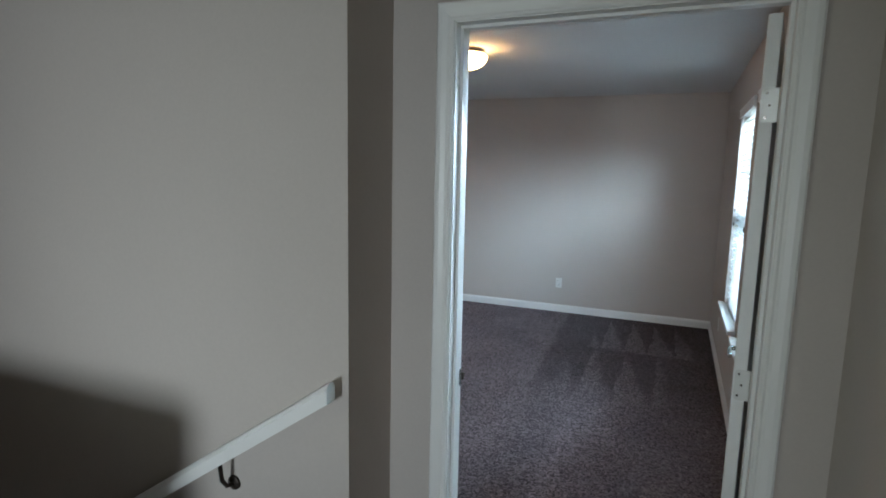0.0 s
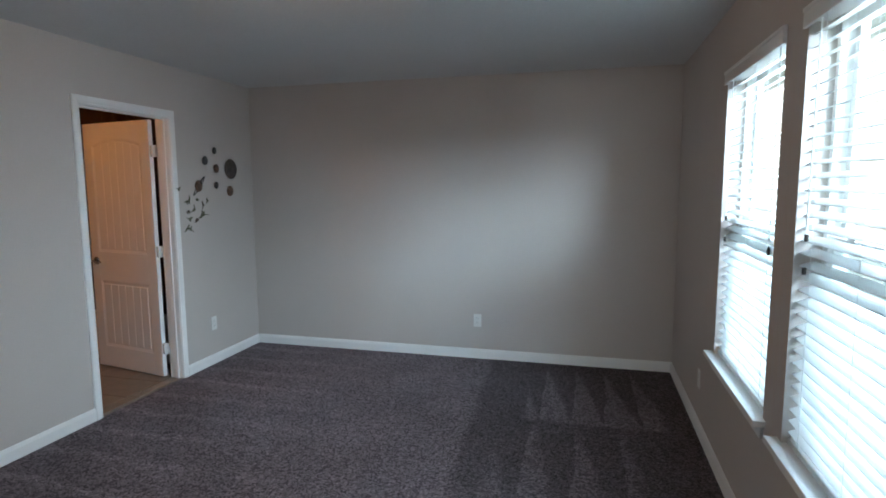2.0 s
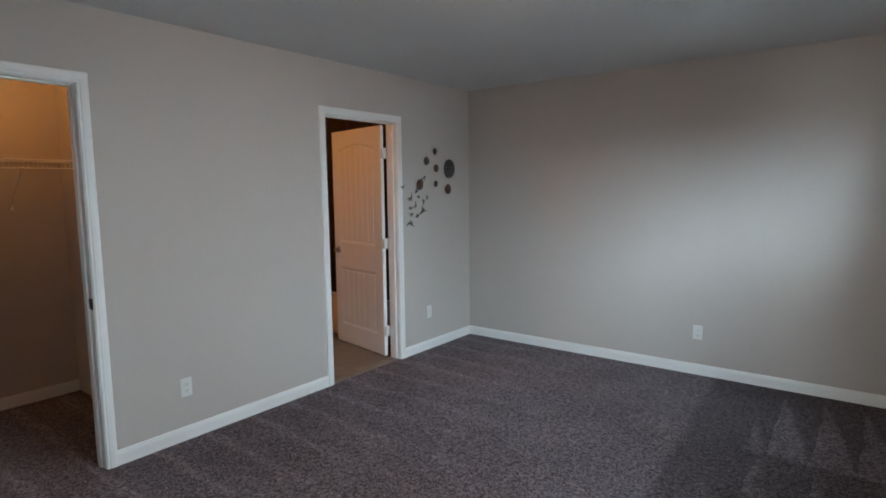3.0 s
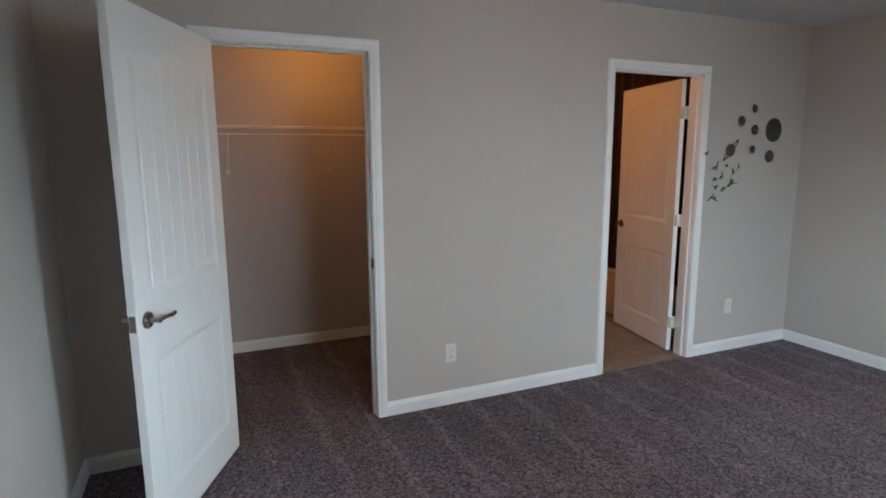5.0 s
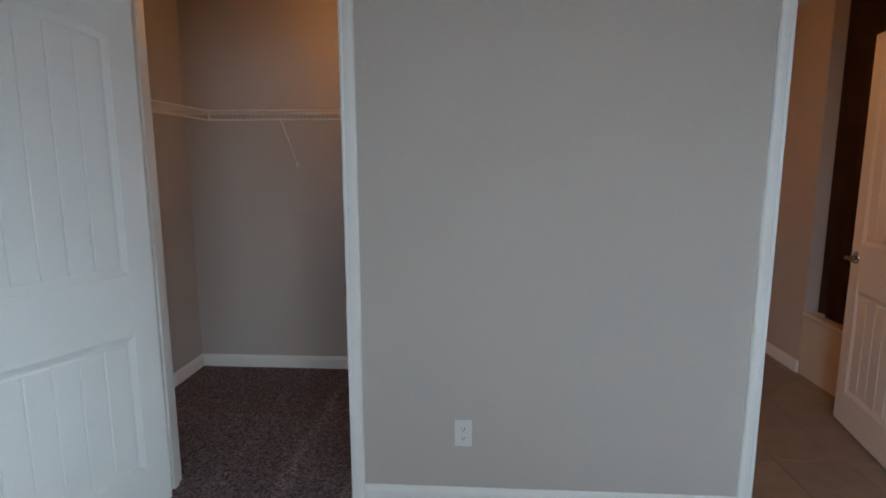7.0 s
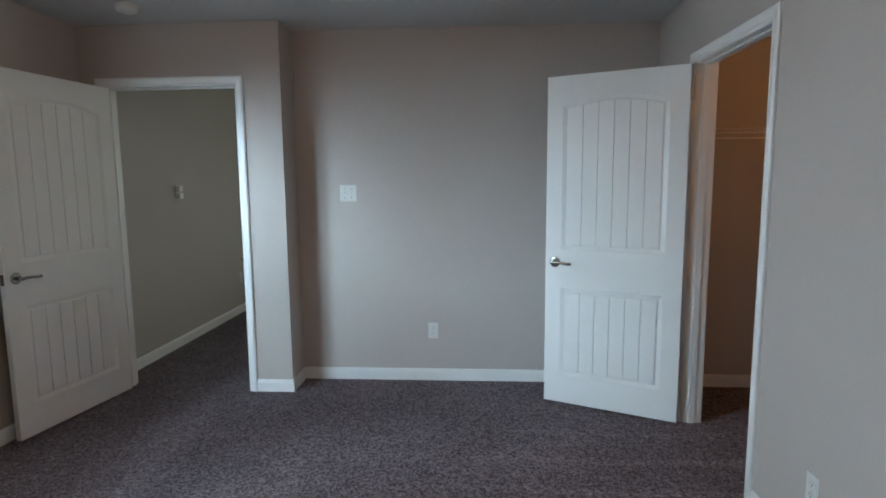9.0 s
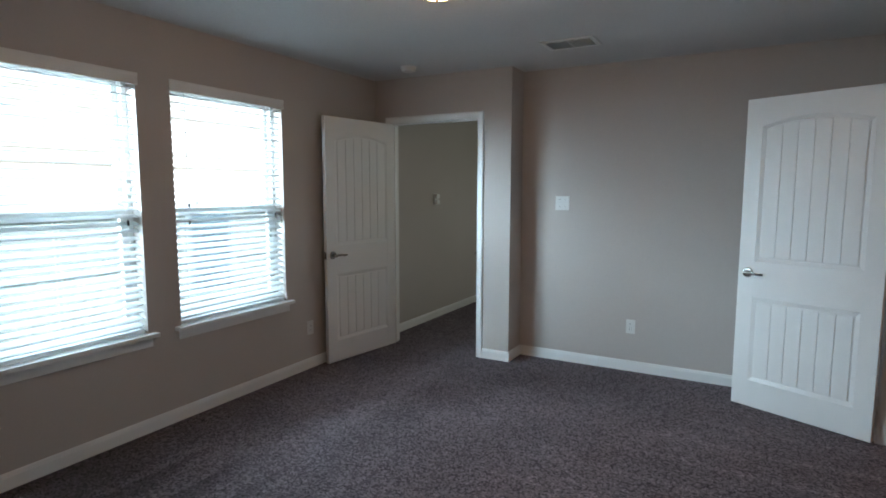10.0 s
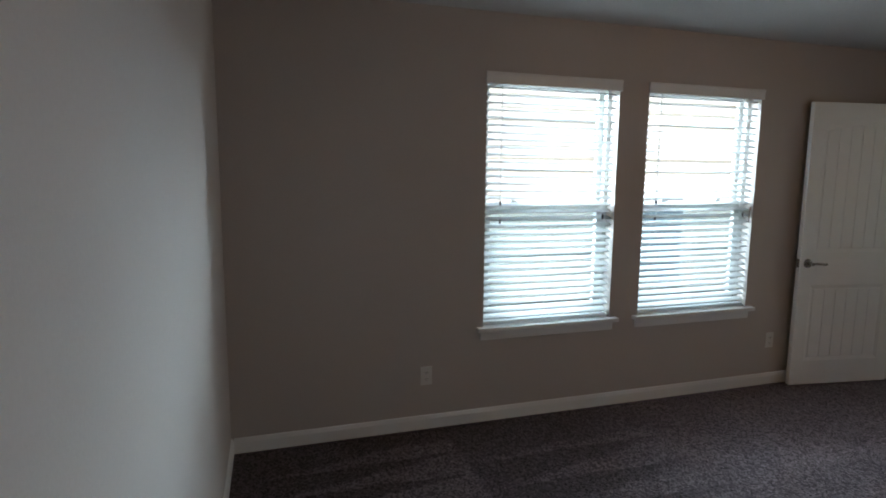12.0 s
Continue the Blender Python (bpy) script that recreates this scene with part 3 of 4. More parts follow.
def slat_mesh(length):
    """A shallow curved faux-wood slat, 50 mm deep."""
    bm = bmesh.new()
    n, th = 6, 0.0028
    top, low = [], []
    for i in range(n + 1):
        x = -0.025 + 0.05 * i / n
        z = 0.0022 * (1 - (x / 0.025) ** 2)
        top.append((x, z + th / 2)), low.append((x, z - th / 2))
    ring = top + low[::-1]
    a = [bm.verts.new((x, -length / 2, z)) for x, z in ring]
    b = [bm.verts.new((x, length / 2, z)) for x, z in ring]
    bm.faces.new(a), bm.faces.new(b[::-1])
    for i in range(len(ring)):
        j = (i + 1) % len(ring)
        bm.faces.new((a[i], b[i], b[j], a[j]))
    bmesh.ops.recalc_face_normals(bm, faces=bm.faces)
    me = bpy.data.meshes.new("slat")
    bm.to_mesh(me), bm.free()
    me.materials.append(SLAT)
    return me


rng = random.Random(7)
TILT = 20.0                      # room edge of each slat hangs a little lower


def blind(y0, y1, label):
    c, length = (y0 + y1) / 2, (y1 - y0) - 0.016
    bl = thing("window_blind", pose(EX + 0.040, c, WZ0), label, "blind", "window blinds")
    k = WZ1 - WZ0
    part("headrail", boxes((-0.026, 0.026, -length / 2, length / 2, k - 0.045, k - 0.002), bevel=0.003), SLAT, bl)
    val = boxes((-0.056, -0.045, -length / 2 - 0.018, length / 2 + 0.018, k - 0.062, k + 0.006), (-0.060, -0.056, -length / 2 - 0.018, length / 2 + 0.018, k - 0.012, k + 0.004),
                (-0.045, -0.041, -length / 2 - 0.018, -length / 2 - 0.008, k - 0.062, k + 0.006), bevel=0.002)
    part("valance", val, TRIM, bl, "flat white valance board")
    me = slat_mesh(length)
    n = 33
    z_hi, z_lo = k - 0.075, 0.055
    for i in range(n):
        s = new("slat", me)
        s.parent = bl
        s.matrix_local = pose(rng.uniform(-0.001, 0.001), 0, z_hi + (z_lo - z_hi) * i / (n - 1) + rng.uniform(-0.0012, 0.0012), rng.uniform(-0.15, 0.15), -TILT + rng.uniform(-1.2, 1.2), 0)
    part("bottom_rail", boxes((-0.025, 0.025, -length / 2, length / 2, 0.005, 0.028), bevel=0.004), SLAT, bl)
    for y in (-length * 0.38, 0.0, length * 0.38):
        for x in (-0.027, 0.027):
            part("ladder_cord", tube([(x, y, 0.02), (x, y, k - 0.03)], 0.0009, 5), SLAT, bl)
    part("lift_cord", tube([(-0.034, -length / 2 + 0.07, k - 0.05), (-0.034, -length / 2 + 0.072, 0.68)], 0.0014, 6), SLAT, bl)
    part("cord_tassel", turned(lathe([(0, 0), (0.006, 0.002), (0.007, 0.02), (0.003, 0.035), (0, 0.036)], 12), pose(-0.034, -length / 2 + 0.072, 0.645)), BRONZE, bl, "dark plastic cord tassel")
    part("tilt_wand", tube([(-0.036, length / 2 - 0.09, k - 0.05), (-0.038, length / 2 - 0.088, k - 0.74)], 0.0032, 8), SLAT, bl)
    for dz in (k - 0.75, k - 0.86):
        part("cord_stop", boxes((-0.044, -0.032, length / 2 - 0.094, length / 2 - 0.084, dz - 0.014, dz + 0.010), bevel=0.002), BRONZE, bl, "small dark cord stop")
    return bl


blind(*W1, "white faux-wood horizontal blind with open slats")
blind(*W2, "white faux-wood horizontal blind with a hanging tag")

tag = thing("hang_tag", pose(EX - 0.012, W2[0] + 0.040, 1.202, 10, 0, 40), "brown and white printed warning tag on blind cord", "tag")
part("card", boxes((-0.0008, 0.0008, -0.029, 0.029, 0.0, 0.112), bevel=0.0003), CARDM, tag)
part("back_card", turned(boxes((0.0012, 0.0026, -0.028, 0.028, 0.026, 0.108), bevel=0.0003), pose(0, 0.006, 0.004, -7, 0, 0)), CARDM, tag, "second card behind the first")
part("header", boxes((-0.0016, 0.0012, -0.0292, 0.0292, 0.084, 0.1122)), CARDW, tag, "pale header strip")
for y in (-0.019, 0.019):
    part("mark", boxes((-0.0022, 0.0012, y - 0.009, y + 0.009, 0.088, 0.106)), CARDR, tag, "red print mark")
for i in range(8):
    part("text_bar", boxes((-0.0013, 0.0005, -0.024, 0.021 - 0.006 * (i % 3), 0.009 + 0.0090 * i, 0.0125 + 0.0090 * i)), CARDW, tag, "line of print")
part("string", tube([(0, 0, 0.106), (0.002, 0.004, 0.150), (0.010, 0.006, 0.185)], 0.0010, 6), CARDW, tag, "thin white string")

# ---- room fixtures ----
lamp = thing("ceiling_light", pose(1.985, -2.62, H), "lit frosted glass dome flush-mount ceiling light", "ceiling light")
part("base", lathe([(0.0, 0.0), (0.108, 0.0), (0.112, -0.006), (0.110, -0.030), (0.104, -0.034), (0.0, -0.034)], 48), NICKEL, lamp, "satin nickel base pan", smooth=True)
part("shade", lathe([(0.104, -0.034), (0.122, -0.040), (0.130, -0.052), (0.126, -0.074), (0.108, -0.100), (0.075, -0.122), (0.035, -0.134), (0.0, -0.137)], 48), DOME, lamp, "glowing frosted glass dome", smooth=True)
part("finial", turned(lathe([(0, -0.150), (0.007, -0.148), (0.008, -0.140), (0.004, -0.136), (0, -0.136)], 16), pose(0, 0, 0)), NICKEL, lamp, smooth=True)

vent = thing("ceiling_vent", pose(1.837, -4.185, H), "white metal ceiling air register", "vent")
part("frame", boxes((-0.18, -0.150, -0.125, 0.125, -0.008, 0), (0.150, 0.18, -0.125, 0.125, -0.008, 0), (-0.15, 0.15, -0.125, -0.095, -0.008, 0), (-0.15, 0.15, 0.095, 0.125, -0.008, 0), (-0.008, 0.008, -0.095, 0.095, -0.007, 0), bevel=0.002), PLASTIC, vent)
# No duct is cut; a black sheet gives its shade.
part("backing", boxes((-0.150, 0.150, -0.095, 0.095, -0.002, -0.0005)), BLACK, vent, "black sheet in place of the shaded duct")
for i in range(9):
    y = -0.085 + 0.0213 * i
    part("slat", turned(boxes((-0.149, 0.149, -0.006, 0.006, -0.0006, 0.0006)), pose(0, y, -0.006, -36, 0, 0)), PLASTIC, vent)

smoke = thing("smoke_detector", pose(3.205, -4.29, H), "white round smoke detector on the ceiling", "smoke detector")
part("base", lathe([(0, 0), (0.066, 0), (0.066, -0.010), (0.06, -0.012), (0, -0.012)], 36), PLASTIC, smoke, smooth=True)
part("cover", lathe([(0.057, -0.012), (0.058, -0.022), (0.052, -0.034), (0.040, -0.040), (0.0, -0.041)], 36), PLASTIC, smoke, smooth=True)


def outlet(m, label):
    o = thing("wall_outlet", m, label, "outlet", "wall outlets")
    part("plate", boxes((-0.035, 0.035, -0.005, 0.0, -0.057, 0.057), bevel=0.0022), PLASTIC, o)
    for z in (-0.020, 0.020):
        r = part("receptacle", turned(lathe([(0, 0), (0.0165, 0), (0.016, 0.0018), (0, 0.002)], 20), pose(0, -0.005, z, 90, 0, 0)), PLASTIC, o)
        for x in (-0.006, 0.006):
            part("slot", boxes((x - 0.0011, x + 0.0011, -0.0074, -0.0066, z - 0.002, z + 0.006)), BLACK, r)
        part("slot", boxes((-0.002, 0.002, -0.0074, -0.0066, z - 0.010, z - 0.006)), BLACK, r)
    return o


outlet(pose(0, -2.998, 0.324, 0, 0, 90), "white duplex outlet between closet and bathroom doors")
outlet(pose(0, -0.665, 0.352, 0, 0, 90), "white duplex outlet beside the bathroom door")
outlet(pose(2.19, 0, 0.341, 0, 0, 0), "white duplex outlet on the north wall")
outlet(pose(1.507, RY, 0.364, 0, 0, 180), "white duplex outlet near the closet door")
outlet(pose(EX, -1.100, 0.330, 0, 0, -90), "white duplex outlet on the window wall")
outlet(pose(EX, -3.720, 0.335, 0, 0, -90), "white duplex outlet beside the open bedroom door")

outlet(pose(EX, -6.95, 0.385, 0, 0, -90), "white duplex outlet low on the hall wall")

sw = thing("light_switch", pose(2.09, RY, 1.342, 0, 0, 180), "white double toggle light switch plate", "switch")
part("plate", boxes((-0.059, 0.059, -0.006, 0.0, -0.058, 0.058), bevel=0.0025), PLASTIC, sw)
for x in (-0.023, 0.023):
    part("toggle", turned(boxes((-0.004, 0.004, -0.012, 0.0, -0.006, 0.006), bevel=0.001), pose(x, -0.006, 0, -25, 0, 0)), PLASTIC, sw)
    for z in (-0.030, 0.030):
        part("screw", turned(lathe([(0, 0), (0.003, 0), (0.0025, 0.001), (0, 0.001)], 10), pose(x, -0.006, z, 90, 0, 0)), NICKEL, sw)

hs = thing("hall_switch", pose(EX, -5.775, 1.343, 0, 0, -90), "white stacked control boxes on the hall wall", "switch")
part("plate", boxes((-0.036, 0.036, -0.006, 0.0, -0.060, 0.060), bevel=0.002), TRIM, hs)
part("upper_box", boxes((-0.032, 0.032, -0.034, -0.006, 0.006, 0.056), bevel=0.004), TRIM, hs)
part("lower_box", boxes((-0.032, 0.032, -0.036, -0.006, -0.056, -0.006), bevel=0.004), TRIM, hs)

for nm, m in (("strike_plate", pose(-0.030, CLO[1] - 0.0005, 0.912, 0, 0, 0)), ("strike_plate", pose(-0.080, BATH[0] + 0.0005, 0.912, 0, 0, 180))):
    st = thing(nm, m, "dark nickel strike plate on a white jamb", "strike plate", "strike plates")
    part("plate", boxes((-0.012, 0.036, -0.0015, 0.0, -0.029, 0.029), bevel=0.0006), BRONZE, st)
st = thing("strike_plate", pose(ENT[0] + 0.0005, DY - 0.024, 0.912, 0, 0, 90), "dark nickel strike plate on a white jamb", "strike plate", "strike plates")
part("plate", boxes((-0.012, 0.026, -0.0015, 0.0, -0.029, 0.029), bevel=0.0006), BRONZE, st)
part("lip", boxes((0.026, 0.034, -0.010, 0.0, -0.012, 0.012), bevel=0.001), NICKEL, st, "curved nickel strike lip")

# ---- wall decals ----
def disc(y, z, ry, rz, mat, label):
    bm = bmesh.new()
    bmesh.ops.create_uvsphere(bm, u_segments=28, v_segments=14, radius=1.0, matrix=Matrix.Diagonal((0.008, ry, rz, 1)))
    ob = mesh_ob("planet_decal", bm, mat, smooth=True)
    ob.location = (0.003, y + 0.010, z)
    return tagged(ob, label, "wall decoration", "solar system wall decorations")


disc(-0.338, 1.680, 0.088, 0.088, PLANET, "large dark grey cratered planet wall decoration")
disc(-0.554, 1.831, 0.026, 0.030, PLANET, "small dark grey planet wall decoration")
disc(-0.681, 1.741, 0.036, 0.036, PLANET, "grey ringed-edge planet wall decoration")
disc(-0.539, 1.679, 0.036, 0.036, RUST, "small rust-brown planet wall decoration")
disc(-0.548, 1.537, 0.028, 0.030, PLANET, "small grey planet wall decoration")
disc(-0.362, 1.485, 0.048, 0.046, RUST, "rust-brown banded planet wall decoration")
saturn = thing("planet_decal", pose(0.004, -0.768, 1.531), "rust-brown ringed planet wall decoration", "wall decoration", "solar system wall decorations")
bm = bmesh.new()
bmesh.ops.create_uvsphere(bm, u_segments=28, v_segments=14, radius=1.0, matrix=Matrix.Diagonal((0.009, 0.046, 0.046, 1)))
part("globe", bm, RUST, saturn, smooth=True)
ring = bmesh.new()
seg = 40
vo = [ring.verts.new((0.004 + 0.004 * math.cos(2 * math.pi * i / seg), 0.105 * math.cos(2 * math.pi * i / seg), 0.020 * math.sin(2 * math.pi * i / seg))) for i in range(seg)]
vi = [ring.verts.new((0.004 + 0.004 * math.cos(2 * math.pi * i / seg), 0.078 * math.cos(2 * math.pi * i / seg), 0.011 * math.sin(2 * math.pi * i / seg))) for i in range(seg)]
for i in range(seg):
    ring.faces.new((vo[i], vo[(i + 1) % seg], vi[(i + 1) % seg], vi[i]))
bmesh.ops.solidify(ring, geom=ring.faces[:], thickness=0.003)
part("ring", turned(ring, pose(0, 0, 0, 48, 0, 0)), PLANET, saturn, "dark grey ring")

# silhouettes of small dinosaurs as (along, up) outlines one unit long
SAUROPOD = [(-1.0, 0.10), (-0.55, 0.18), (-0.2, 0.26), (0.15, 0.24), (0.35, 0.45), (0.42, 0.78), (0.62, 0.84), (0.60, 0.70), (0.52, 0.62), (0.46, 0.20), (0.30, 0.02), (0.30, -0.34), (0.18, -0.34), (0.14, -0.04), (-0.14, -0.04), (-0.18, -0.34), (-0.30, -0.34), (-0.34, 0.0)]
RAPTOR = [(-1.0, 0.22), (-0.4, 0.14), (0.0, 0.26), (0.30, 0.46), (0.62, 0.44), (0.66, 0.30), (0.40, 0.26), (0.26, 0.06), (0.34, -0.06), (0.22, -0.02), (0.10, -0.08), (0.20, -0.30), (0.10, -0.42), (-0.02, -0.10), (-0.20, -0.28), (-0.30, -0.22), (-0.16, 0.02), (-0.5, 0.04)]
STEGO = [(-0.9, 0.0), (-0.5, 0.12), (-0.3, 0.34), (-0.2, 0.26), (-0.05, 0.46), (0.08, 0.32), (0.22, 0.36), (0.34, 0.16), (0.66, 0.02), (0.62, -0.08), (0.32, -0.06), (0.28, -0.34), (0.16, -0.34), (0.10, -0.10), (-0.18, -0.08), (-0.24, -0.34), (-0.36, -0.34), (-0.40, -0.04)]


def dinosaur(shape, y, z, size, turn, mat, label):
    ob = mesh_ob("dinosaur_decal", turned(prism([(u * size * 0.88, v * size * 0.88) for u, v in shape], -0.004, 0.0), Matrix.Identity(4)), mat)
    ob.matrix_world = pose(0.0005, y + 0.010, z, 0, 0, 90) @ pose(0, 0, 0, 0, turn, 0)
    return tagged(ob, label, "wall decoration", "dinosaur wall decorations")


for sh, y, z, s, r, mt, lb in ((RAPTOR, -1.03, 1.507, 0.042, 0, DINO, "small dark dinosaur decal on the door casing"), (SAUROPOD, -0.912, 1.405, 0.062, -10, DINO, "long-necked green dinosaur wall decal"),
                               (STEGO, -0.800, 1.419, 0.034, 15, DINO, "small green plated dinosaur wall decal"), (RAPTOR, -0.729, 1.376, 0.045, -80, DINOB, "brown upright dinosaur wall decal"),
                               (RAPTOR, -0.676, 1.410, 0.036, -70, DINO, "small green upright dinosaur wall decal"), (SAUROPOD, -0.844, 1.340, 0.045, -35, DINO, "green long-necked dinosaur wall decal"),
                               (STEGO, -0.911, 1.322, 0.044, 0, DINOB, "brown plated dinosaur wall decal"), (RAPTOR, -0.740, 1.300, 0.085, 178, DINO, "green running dinosaur wall decal"),
                               (RAPTOR, -0.900, 1.265, 0.050, 10, DINO, "green striding dinosaur wall decal"), (STEGO, -0.818, 1.251, 0.048, -25, DINOB, "brown plated dinosaur wall decal"),
                               (SAUROPOD, -0.912, 1.195, 0.070, -150, DINO, "green arched dinosaur wall decal")):
    o = dinosaur(sh, y, z, s, r, mt, lb)
    if y < -1.0:
        o.location.x = 0.018

# ---- closet ----
shelf = thing("wire_shelf", pose(0, 0, 0), "white coated wire closet shelf with braces", "shelf")
CB, CS, CN, SZ, SF = -1.50, -4.87, -3.06, 1.715, 0.315
rods = [[(CB + 0.01, CS, SZ), (CB + 0.01, CN, SZ)], [(CB + SF, CS + SF, SZ), (CB + SF, CN, SZ)], [(CB + SF, CS + SF, SZ - 0.055), (CB + SF, CN, SZ - 0.055)], [(CB + SF * 0.55, CS, SZ - 0.004), (CB + SF * 0.55, CN, SZ - 0.004)]]
rods += [[(CB, CS + 0.01, SZ), (-T, CS + 0.01, SZ)], [(CB + SF, CS + SF, SZ), (-T, CS + SF, SZ)], [(CB + SF, CS + SF, SZ - 0.055), (-T, CS + SF, SZ - 0.055)]]
for r in rods:
    part("rod", tube(r, 0.0042, 8), WIRE, shelf)
cross = []
for i in range(int((CN - CS) / 0.0265)):
    y = CS + 0.012 + 0.0265 * i
    cross.append(tube([(CB + 0.008, y, SZ + 0.003), (CB + SF, y, SZ + 0.003), (CB + SF + 0.002, y, SZ - 0.055)] if y > CS + SF else [(CB + 0.008, y, SZ + 0.003), (CB + SF, y, SZ + 0.003)], 0.0012, 4))
for i in range(int((-T - CB - SF) / 0.0265)):
    x = CB + SF + 0.012 + 0.0265 * i
    cross.append(tube([(x, CS + 0.008, SZ + 0.003), (x, CS + SF, SZ + 0.003), (x, CS + SF + 0.002, SZ - 0.055)], 0.0012, 4))
tagged(part("wire", merged(*cross), WIRE, shelf), "thin white cross wires", kind="stuff")
part("corner_post", tube([(CB + SF, CS + SF, SZ + 0.004), (CB + SF, CS + SF, SZ - 0.060)], 0.006, 8), WIRE, shelf)
for y in (-4.127, -3.38):
    br = part("brace", tube([(CB + SF - 0.01, y, SZ - 0.050), (CB + 0.016, y, 1.405)], 0.0055, 8), WIRE, shelf, "white diagonal support brace")
    part("foot", boxes((CB + 0.001, CB + 0.020, y - 0.010, y + 0.010, 1.380, 1.415), bevel=0.003), WIRE, br)

# ---- bathroom ----
tub = thing("bathtub", pose(0, 0, 0), "almond alcove bathtub behind the bathroom door", "bathtub")
TX0, TX1, TY = -1.60, -0.112, -0.79
part("apron", boxes((TX0, TX1, TY, TY + 0.035, 0.0, 0.395), bevel=0.008), TUBM, tub)
part("rim", boxes((TX0, TX1, TY - 0.012, TY + 0.07, 0.395, 0.425), (TX0, TX1, -0.07, -0.001, 0.395, 0.425), (TX0, TX0 + 0.08, TY + 0.07, -0.07, 0.395, 0.425), (TX1 - 0.08, TX1, TY + 0.07, -0.07, 0.395, 0.425), bevel=0.010), TUBM, tub)
part("basin", boxes((TX0 + 0.05, TX1 - 0.05, TY + 0.05, -0.03, 0.09, 0.11), (TX0 + 0.04, TX0 + 0.06, TY + 0.05, -0.03, 0.09, 0.40), (TX1 - 0.06, TX1 - 0.04, TY + 0.05, -0.03, 0.09, 0.40), (TX0 + 0.06, TX1 - 0.06, -0.05, -0.03, 0.09, 0.40), bevel=0.006), TUBM, tub)
curtain = thing("shower_curtain", pose(0, 0, 0), "dark brown shower curtain hanging inside the tub", "curtain")
cb = bmesh.new()
cols = []
for i in range(97):
    x = TX0 + 0.01 + (TX1 - TX0 - 0.02) * i / 96
    y = TY + 0.085 + 0.012 * math.sin(i * 0.72) + 0.008 * math.sin(i * 0.23)
    cols.append([cb.verts.new((x, y, z)) for z in (0.30, 0.9, 1.6, 2.40)])
for a, b in zip(cols, cols[1:]):
    for k in range(3):
        cb.faces.new((a[k], b[k], b[k + 1], a[k + 1]))
bmesh.ops.solidify(cb, geom=cb.faces[:], thickness=0.002)
part("cloth", cb, CURTAIN, curtain, smooth=True)
part("rod", tube([(TX0, TY + 0.085, 2.41), (TX1, TY + 0.085, 2.41)], 0.0125, 12), NICKEL, curtain, "metal curtain rod", smooth=True)

# ---- hall handrail ----
rail = thing("handrail", pose(0, 0, 0), "white painted wooden handrail down the stairs", "handrail")
rx1, rz1, slope, rl = 2.520, 0.975, 0.690, 2.4
prof = [(-0.021, -0.030), (-0.021, 0.012), (-0.013, 0.027), (0.0, 0.031), (0.013, 0.027), (0.021, 0.012), (0.021, -0.030)]
bm = bmesh.new()
e0 = [bm.verts.new((rx1, RY - T - 0.062 + d, rz1 + z)) for d, z in prof]
e1 = [bm.verts.new((rx1 - rl, RY - T - 0.062 + d, rz1 + z - slope * rl)) for d, z in prof]
bm.faces.new(e0), bm.faces.new(e1[::-1])
for i in range(len(prof)):
    j = (i + 1) % len(prof)
    bm.faces.new((e0[i], e1[i], e1[j], e0[j]))
bmesh.ops.recalc_face_normals(bm, faces=bm.faces)
part("rail", bm, TRIM, rail)
for bx in (2.09, 1.1, 0.30):
    zr = rz1 - slope * (rx1 - bx) - 0.030
    b0 = part("bracket", turned(lathe([(0, 0), (0.026, 0), (0.024, 0.006), (0.010, 0.012), (0, 0.012)], 20), pose(bx, RY - T, zr - 0.092, 90, 0, 0)), BRONZE, rail, "dark bronze wall bracket", smooth=True)
    part("arm", tube([(bx, RY - T - 0.010, zr - 0.092), (bx, RY - T - 0.035, zr - 0.086), (bx, RY - T - 0.056, zr - 0.055), (bx, RY - T - 0.062, zr + 0.004)], 0.0075, 10), BRONZE, b0, smooth=True)

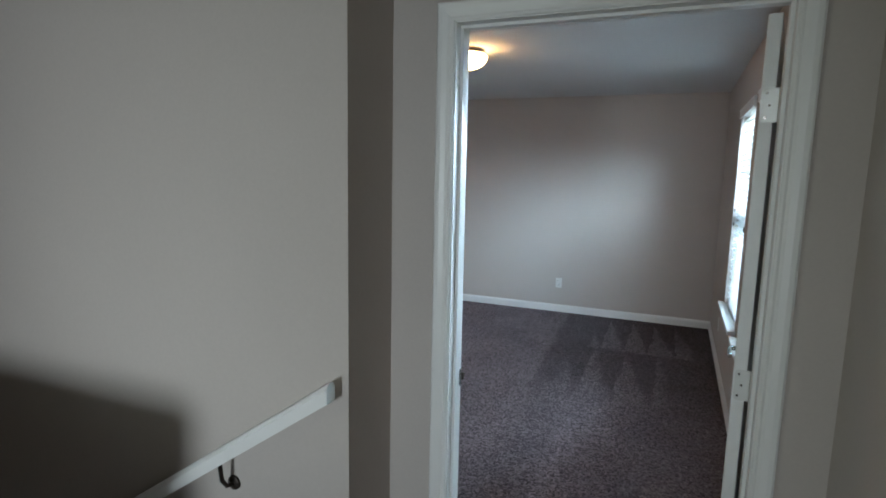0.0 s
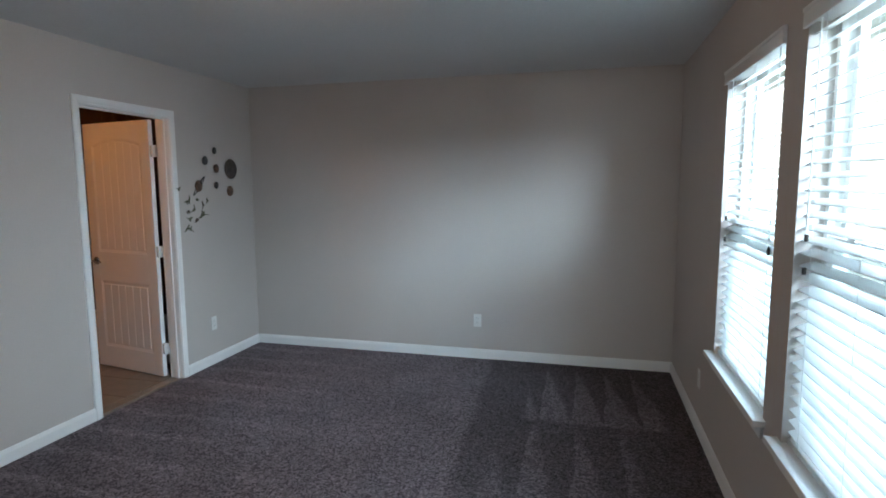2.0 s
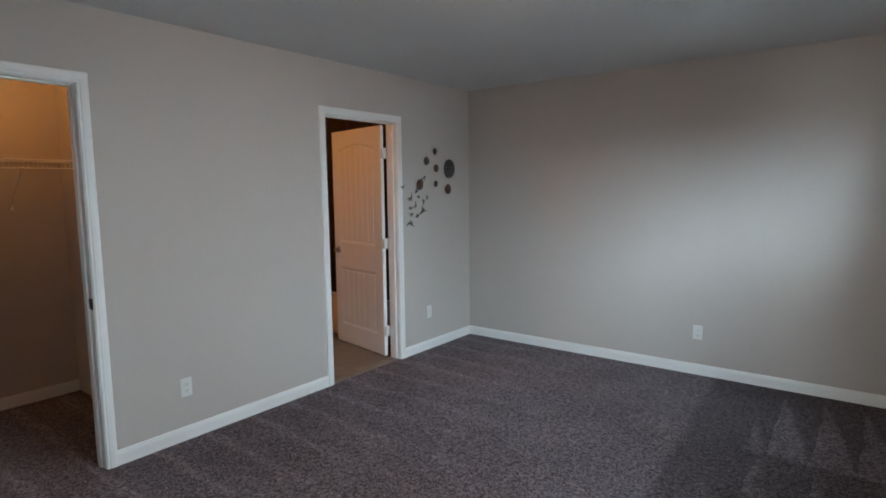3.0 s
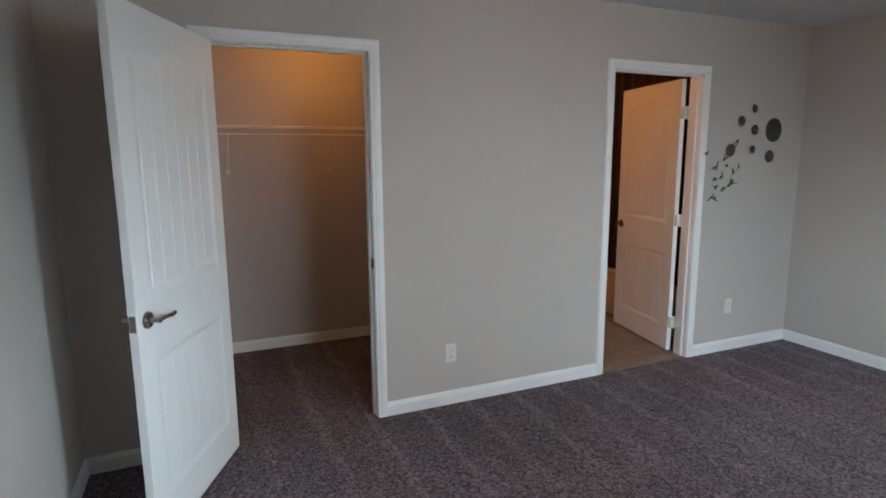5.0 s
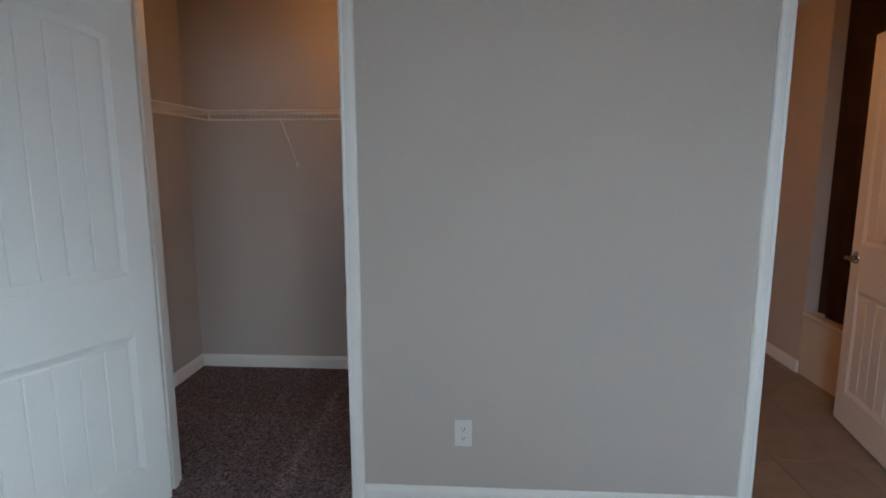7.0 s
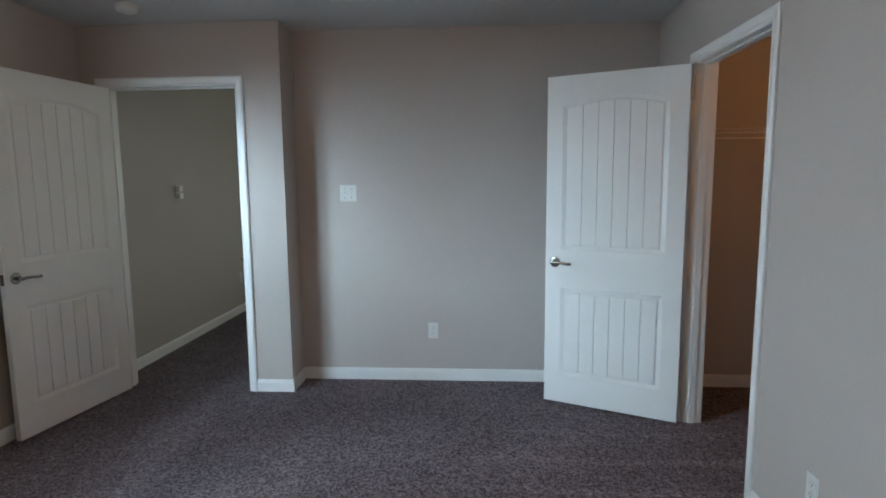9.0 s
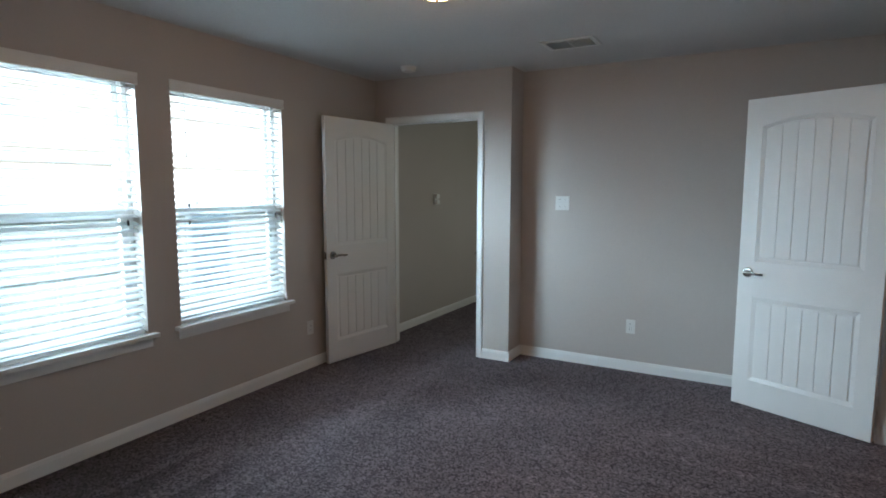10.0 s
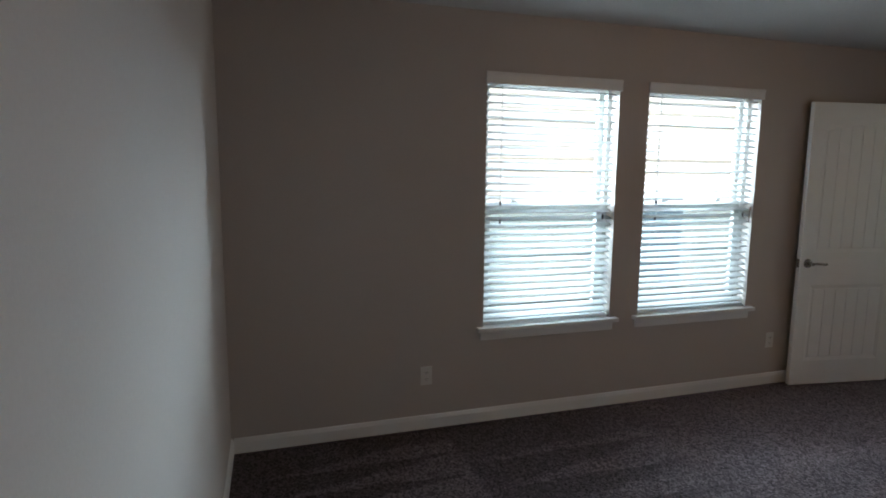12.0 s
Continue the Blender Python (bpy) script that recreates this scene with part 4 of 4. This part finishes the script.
# ---- outside ----
structure("ground", boxes((-400, 400, -400, 400, -3.1, -2.95)), GRASS, "green lawn between the houses", "ground")
NX = 8.4
house = thing("neighbour_house", pose(NX, -2.0, -2.95), "pale lap-sided neighbouring house outside the windows", "house")
# South end lengthened out of sight to block low sky light from the room.
part("wall", boxes((0.03, 7.0, -30, 27, 0, 8.0)), SIDING, house)
boards = bmesh.new()
for i in range(42):
    z = 0.1 + 0.185 * i
    va = [boards.verts.new((x, y, zz)) for y in (-30, 27) for x, zz in ((0.028, z), (0.0, z), (0.022, z + 0.190), (0.028, z + 0.190))]
    for q in ((0, 1, 5, 4), (1, 2, 6, 5), (2, 3, 7, 6)):
        boards.faces.new([va[k] for k in q])
tagged(part("siding", boards, SIDING, house), "horizontal lap siding boards", kind="stuff")
part("roof", turned(prism([(-0.45, 7.9), (3.5, 9.5), (7.5, 7.9), (7.5, 8.05), (3.5, 9.65), (-0.45, 8.05)], -30.5, 27.5), Matrix.Identity(4)), ROOFM, house)
for yc, zc in ((-4.42, 3.45), (1.5, 3.45)):
    wn_ = part("window", boxes((-0.03, 0.02, yc - 0.46, yc + 0.46, zc - 0.80, zc - 0.72), (-0.03, 0.02, yc - 0.46, yc + 0.46, zc + 0.72, zc + 0.80), (-0.03, 0.02, yc - 0.46, yc - 0.38, zc - 0.72, zc + 0.72), (-0.03, 0.02, yc + 0.38, yc + 0.46, zc - 0.72, zc + 0.72)), TRIM, house)
    part("pane", boxes((-0.005, 0.005, yc - 0.38, yc + 0.38, zc - 0.72, zc + 0.72)), DARKGLASS, wn_)

# ---- bathroom floor tiles ----
ts, gap = 0.33, 0.004
tile_bm = boxes((0, ts - gap, 0, ts - gap, -0.010, 0.0), bevel=0.0015)
tile_me = bpy.data.meshes.new("tile")
tile_bm.to_mesh(tile_me), tile_bm.free()
tile_me.materials.append(TILE)
bath_floor = bpy.data.objects["floor_bath"]
for i in range(7):
    for j in range(9):
        x, y = -0.115 - ts * (i + 1), -2.835 + ts * j
        if y + ts > 0.14 or y > -0.85:
            continue
        o = new("tile", tile_me)
        o.parent = bath_floor
        o.location = (x, y, 0.002)
half_me = bpy.data.meshes.new("tile")
hb = boxes((0, 0.075, 0, ts - gap, -0.010, 0.0), bevel=0.0015)
hb.to_mesh(half_me), hb.free()
half_me.materials.append(TILE)
for j in range(2):
    o = new("tile", half_me)
    o.parent = bath_floor
    o.location = (-0.110, BATH[0] + 0.02 + ts * j, 0.002)
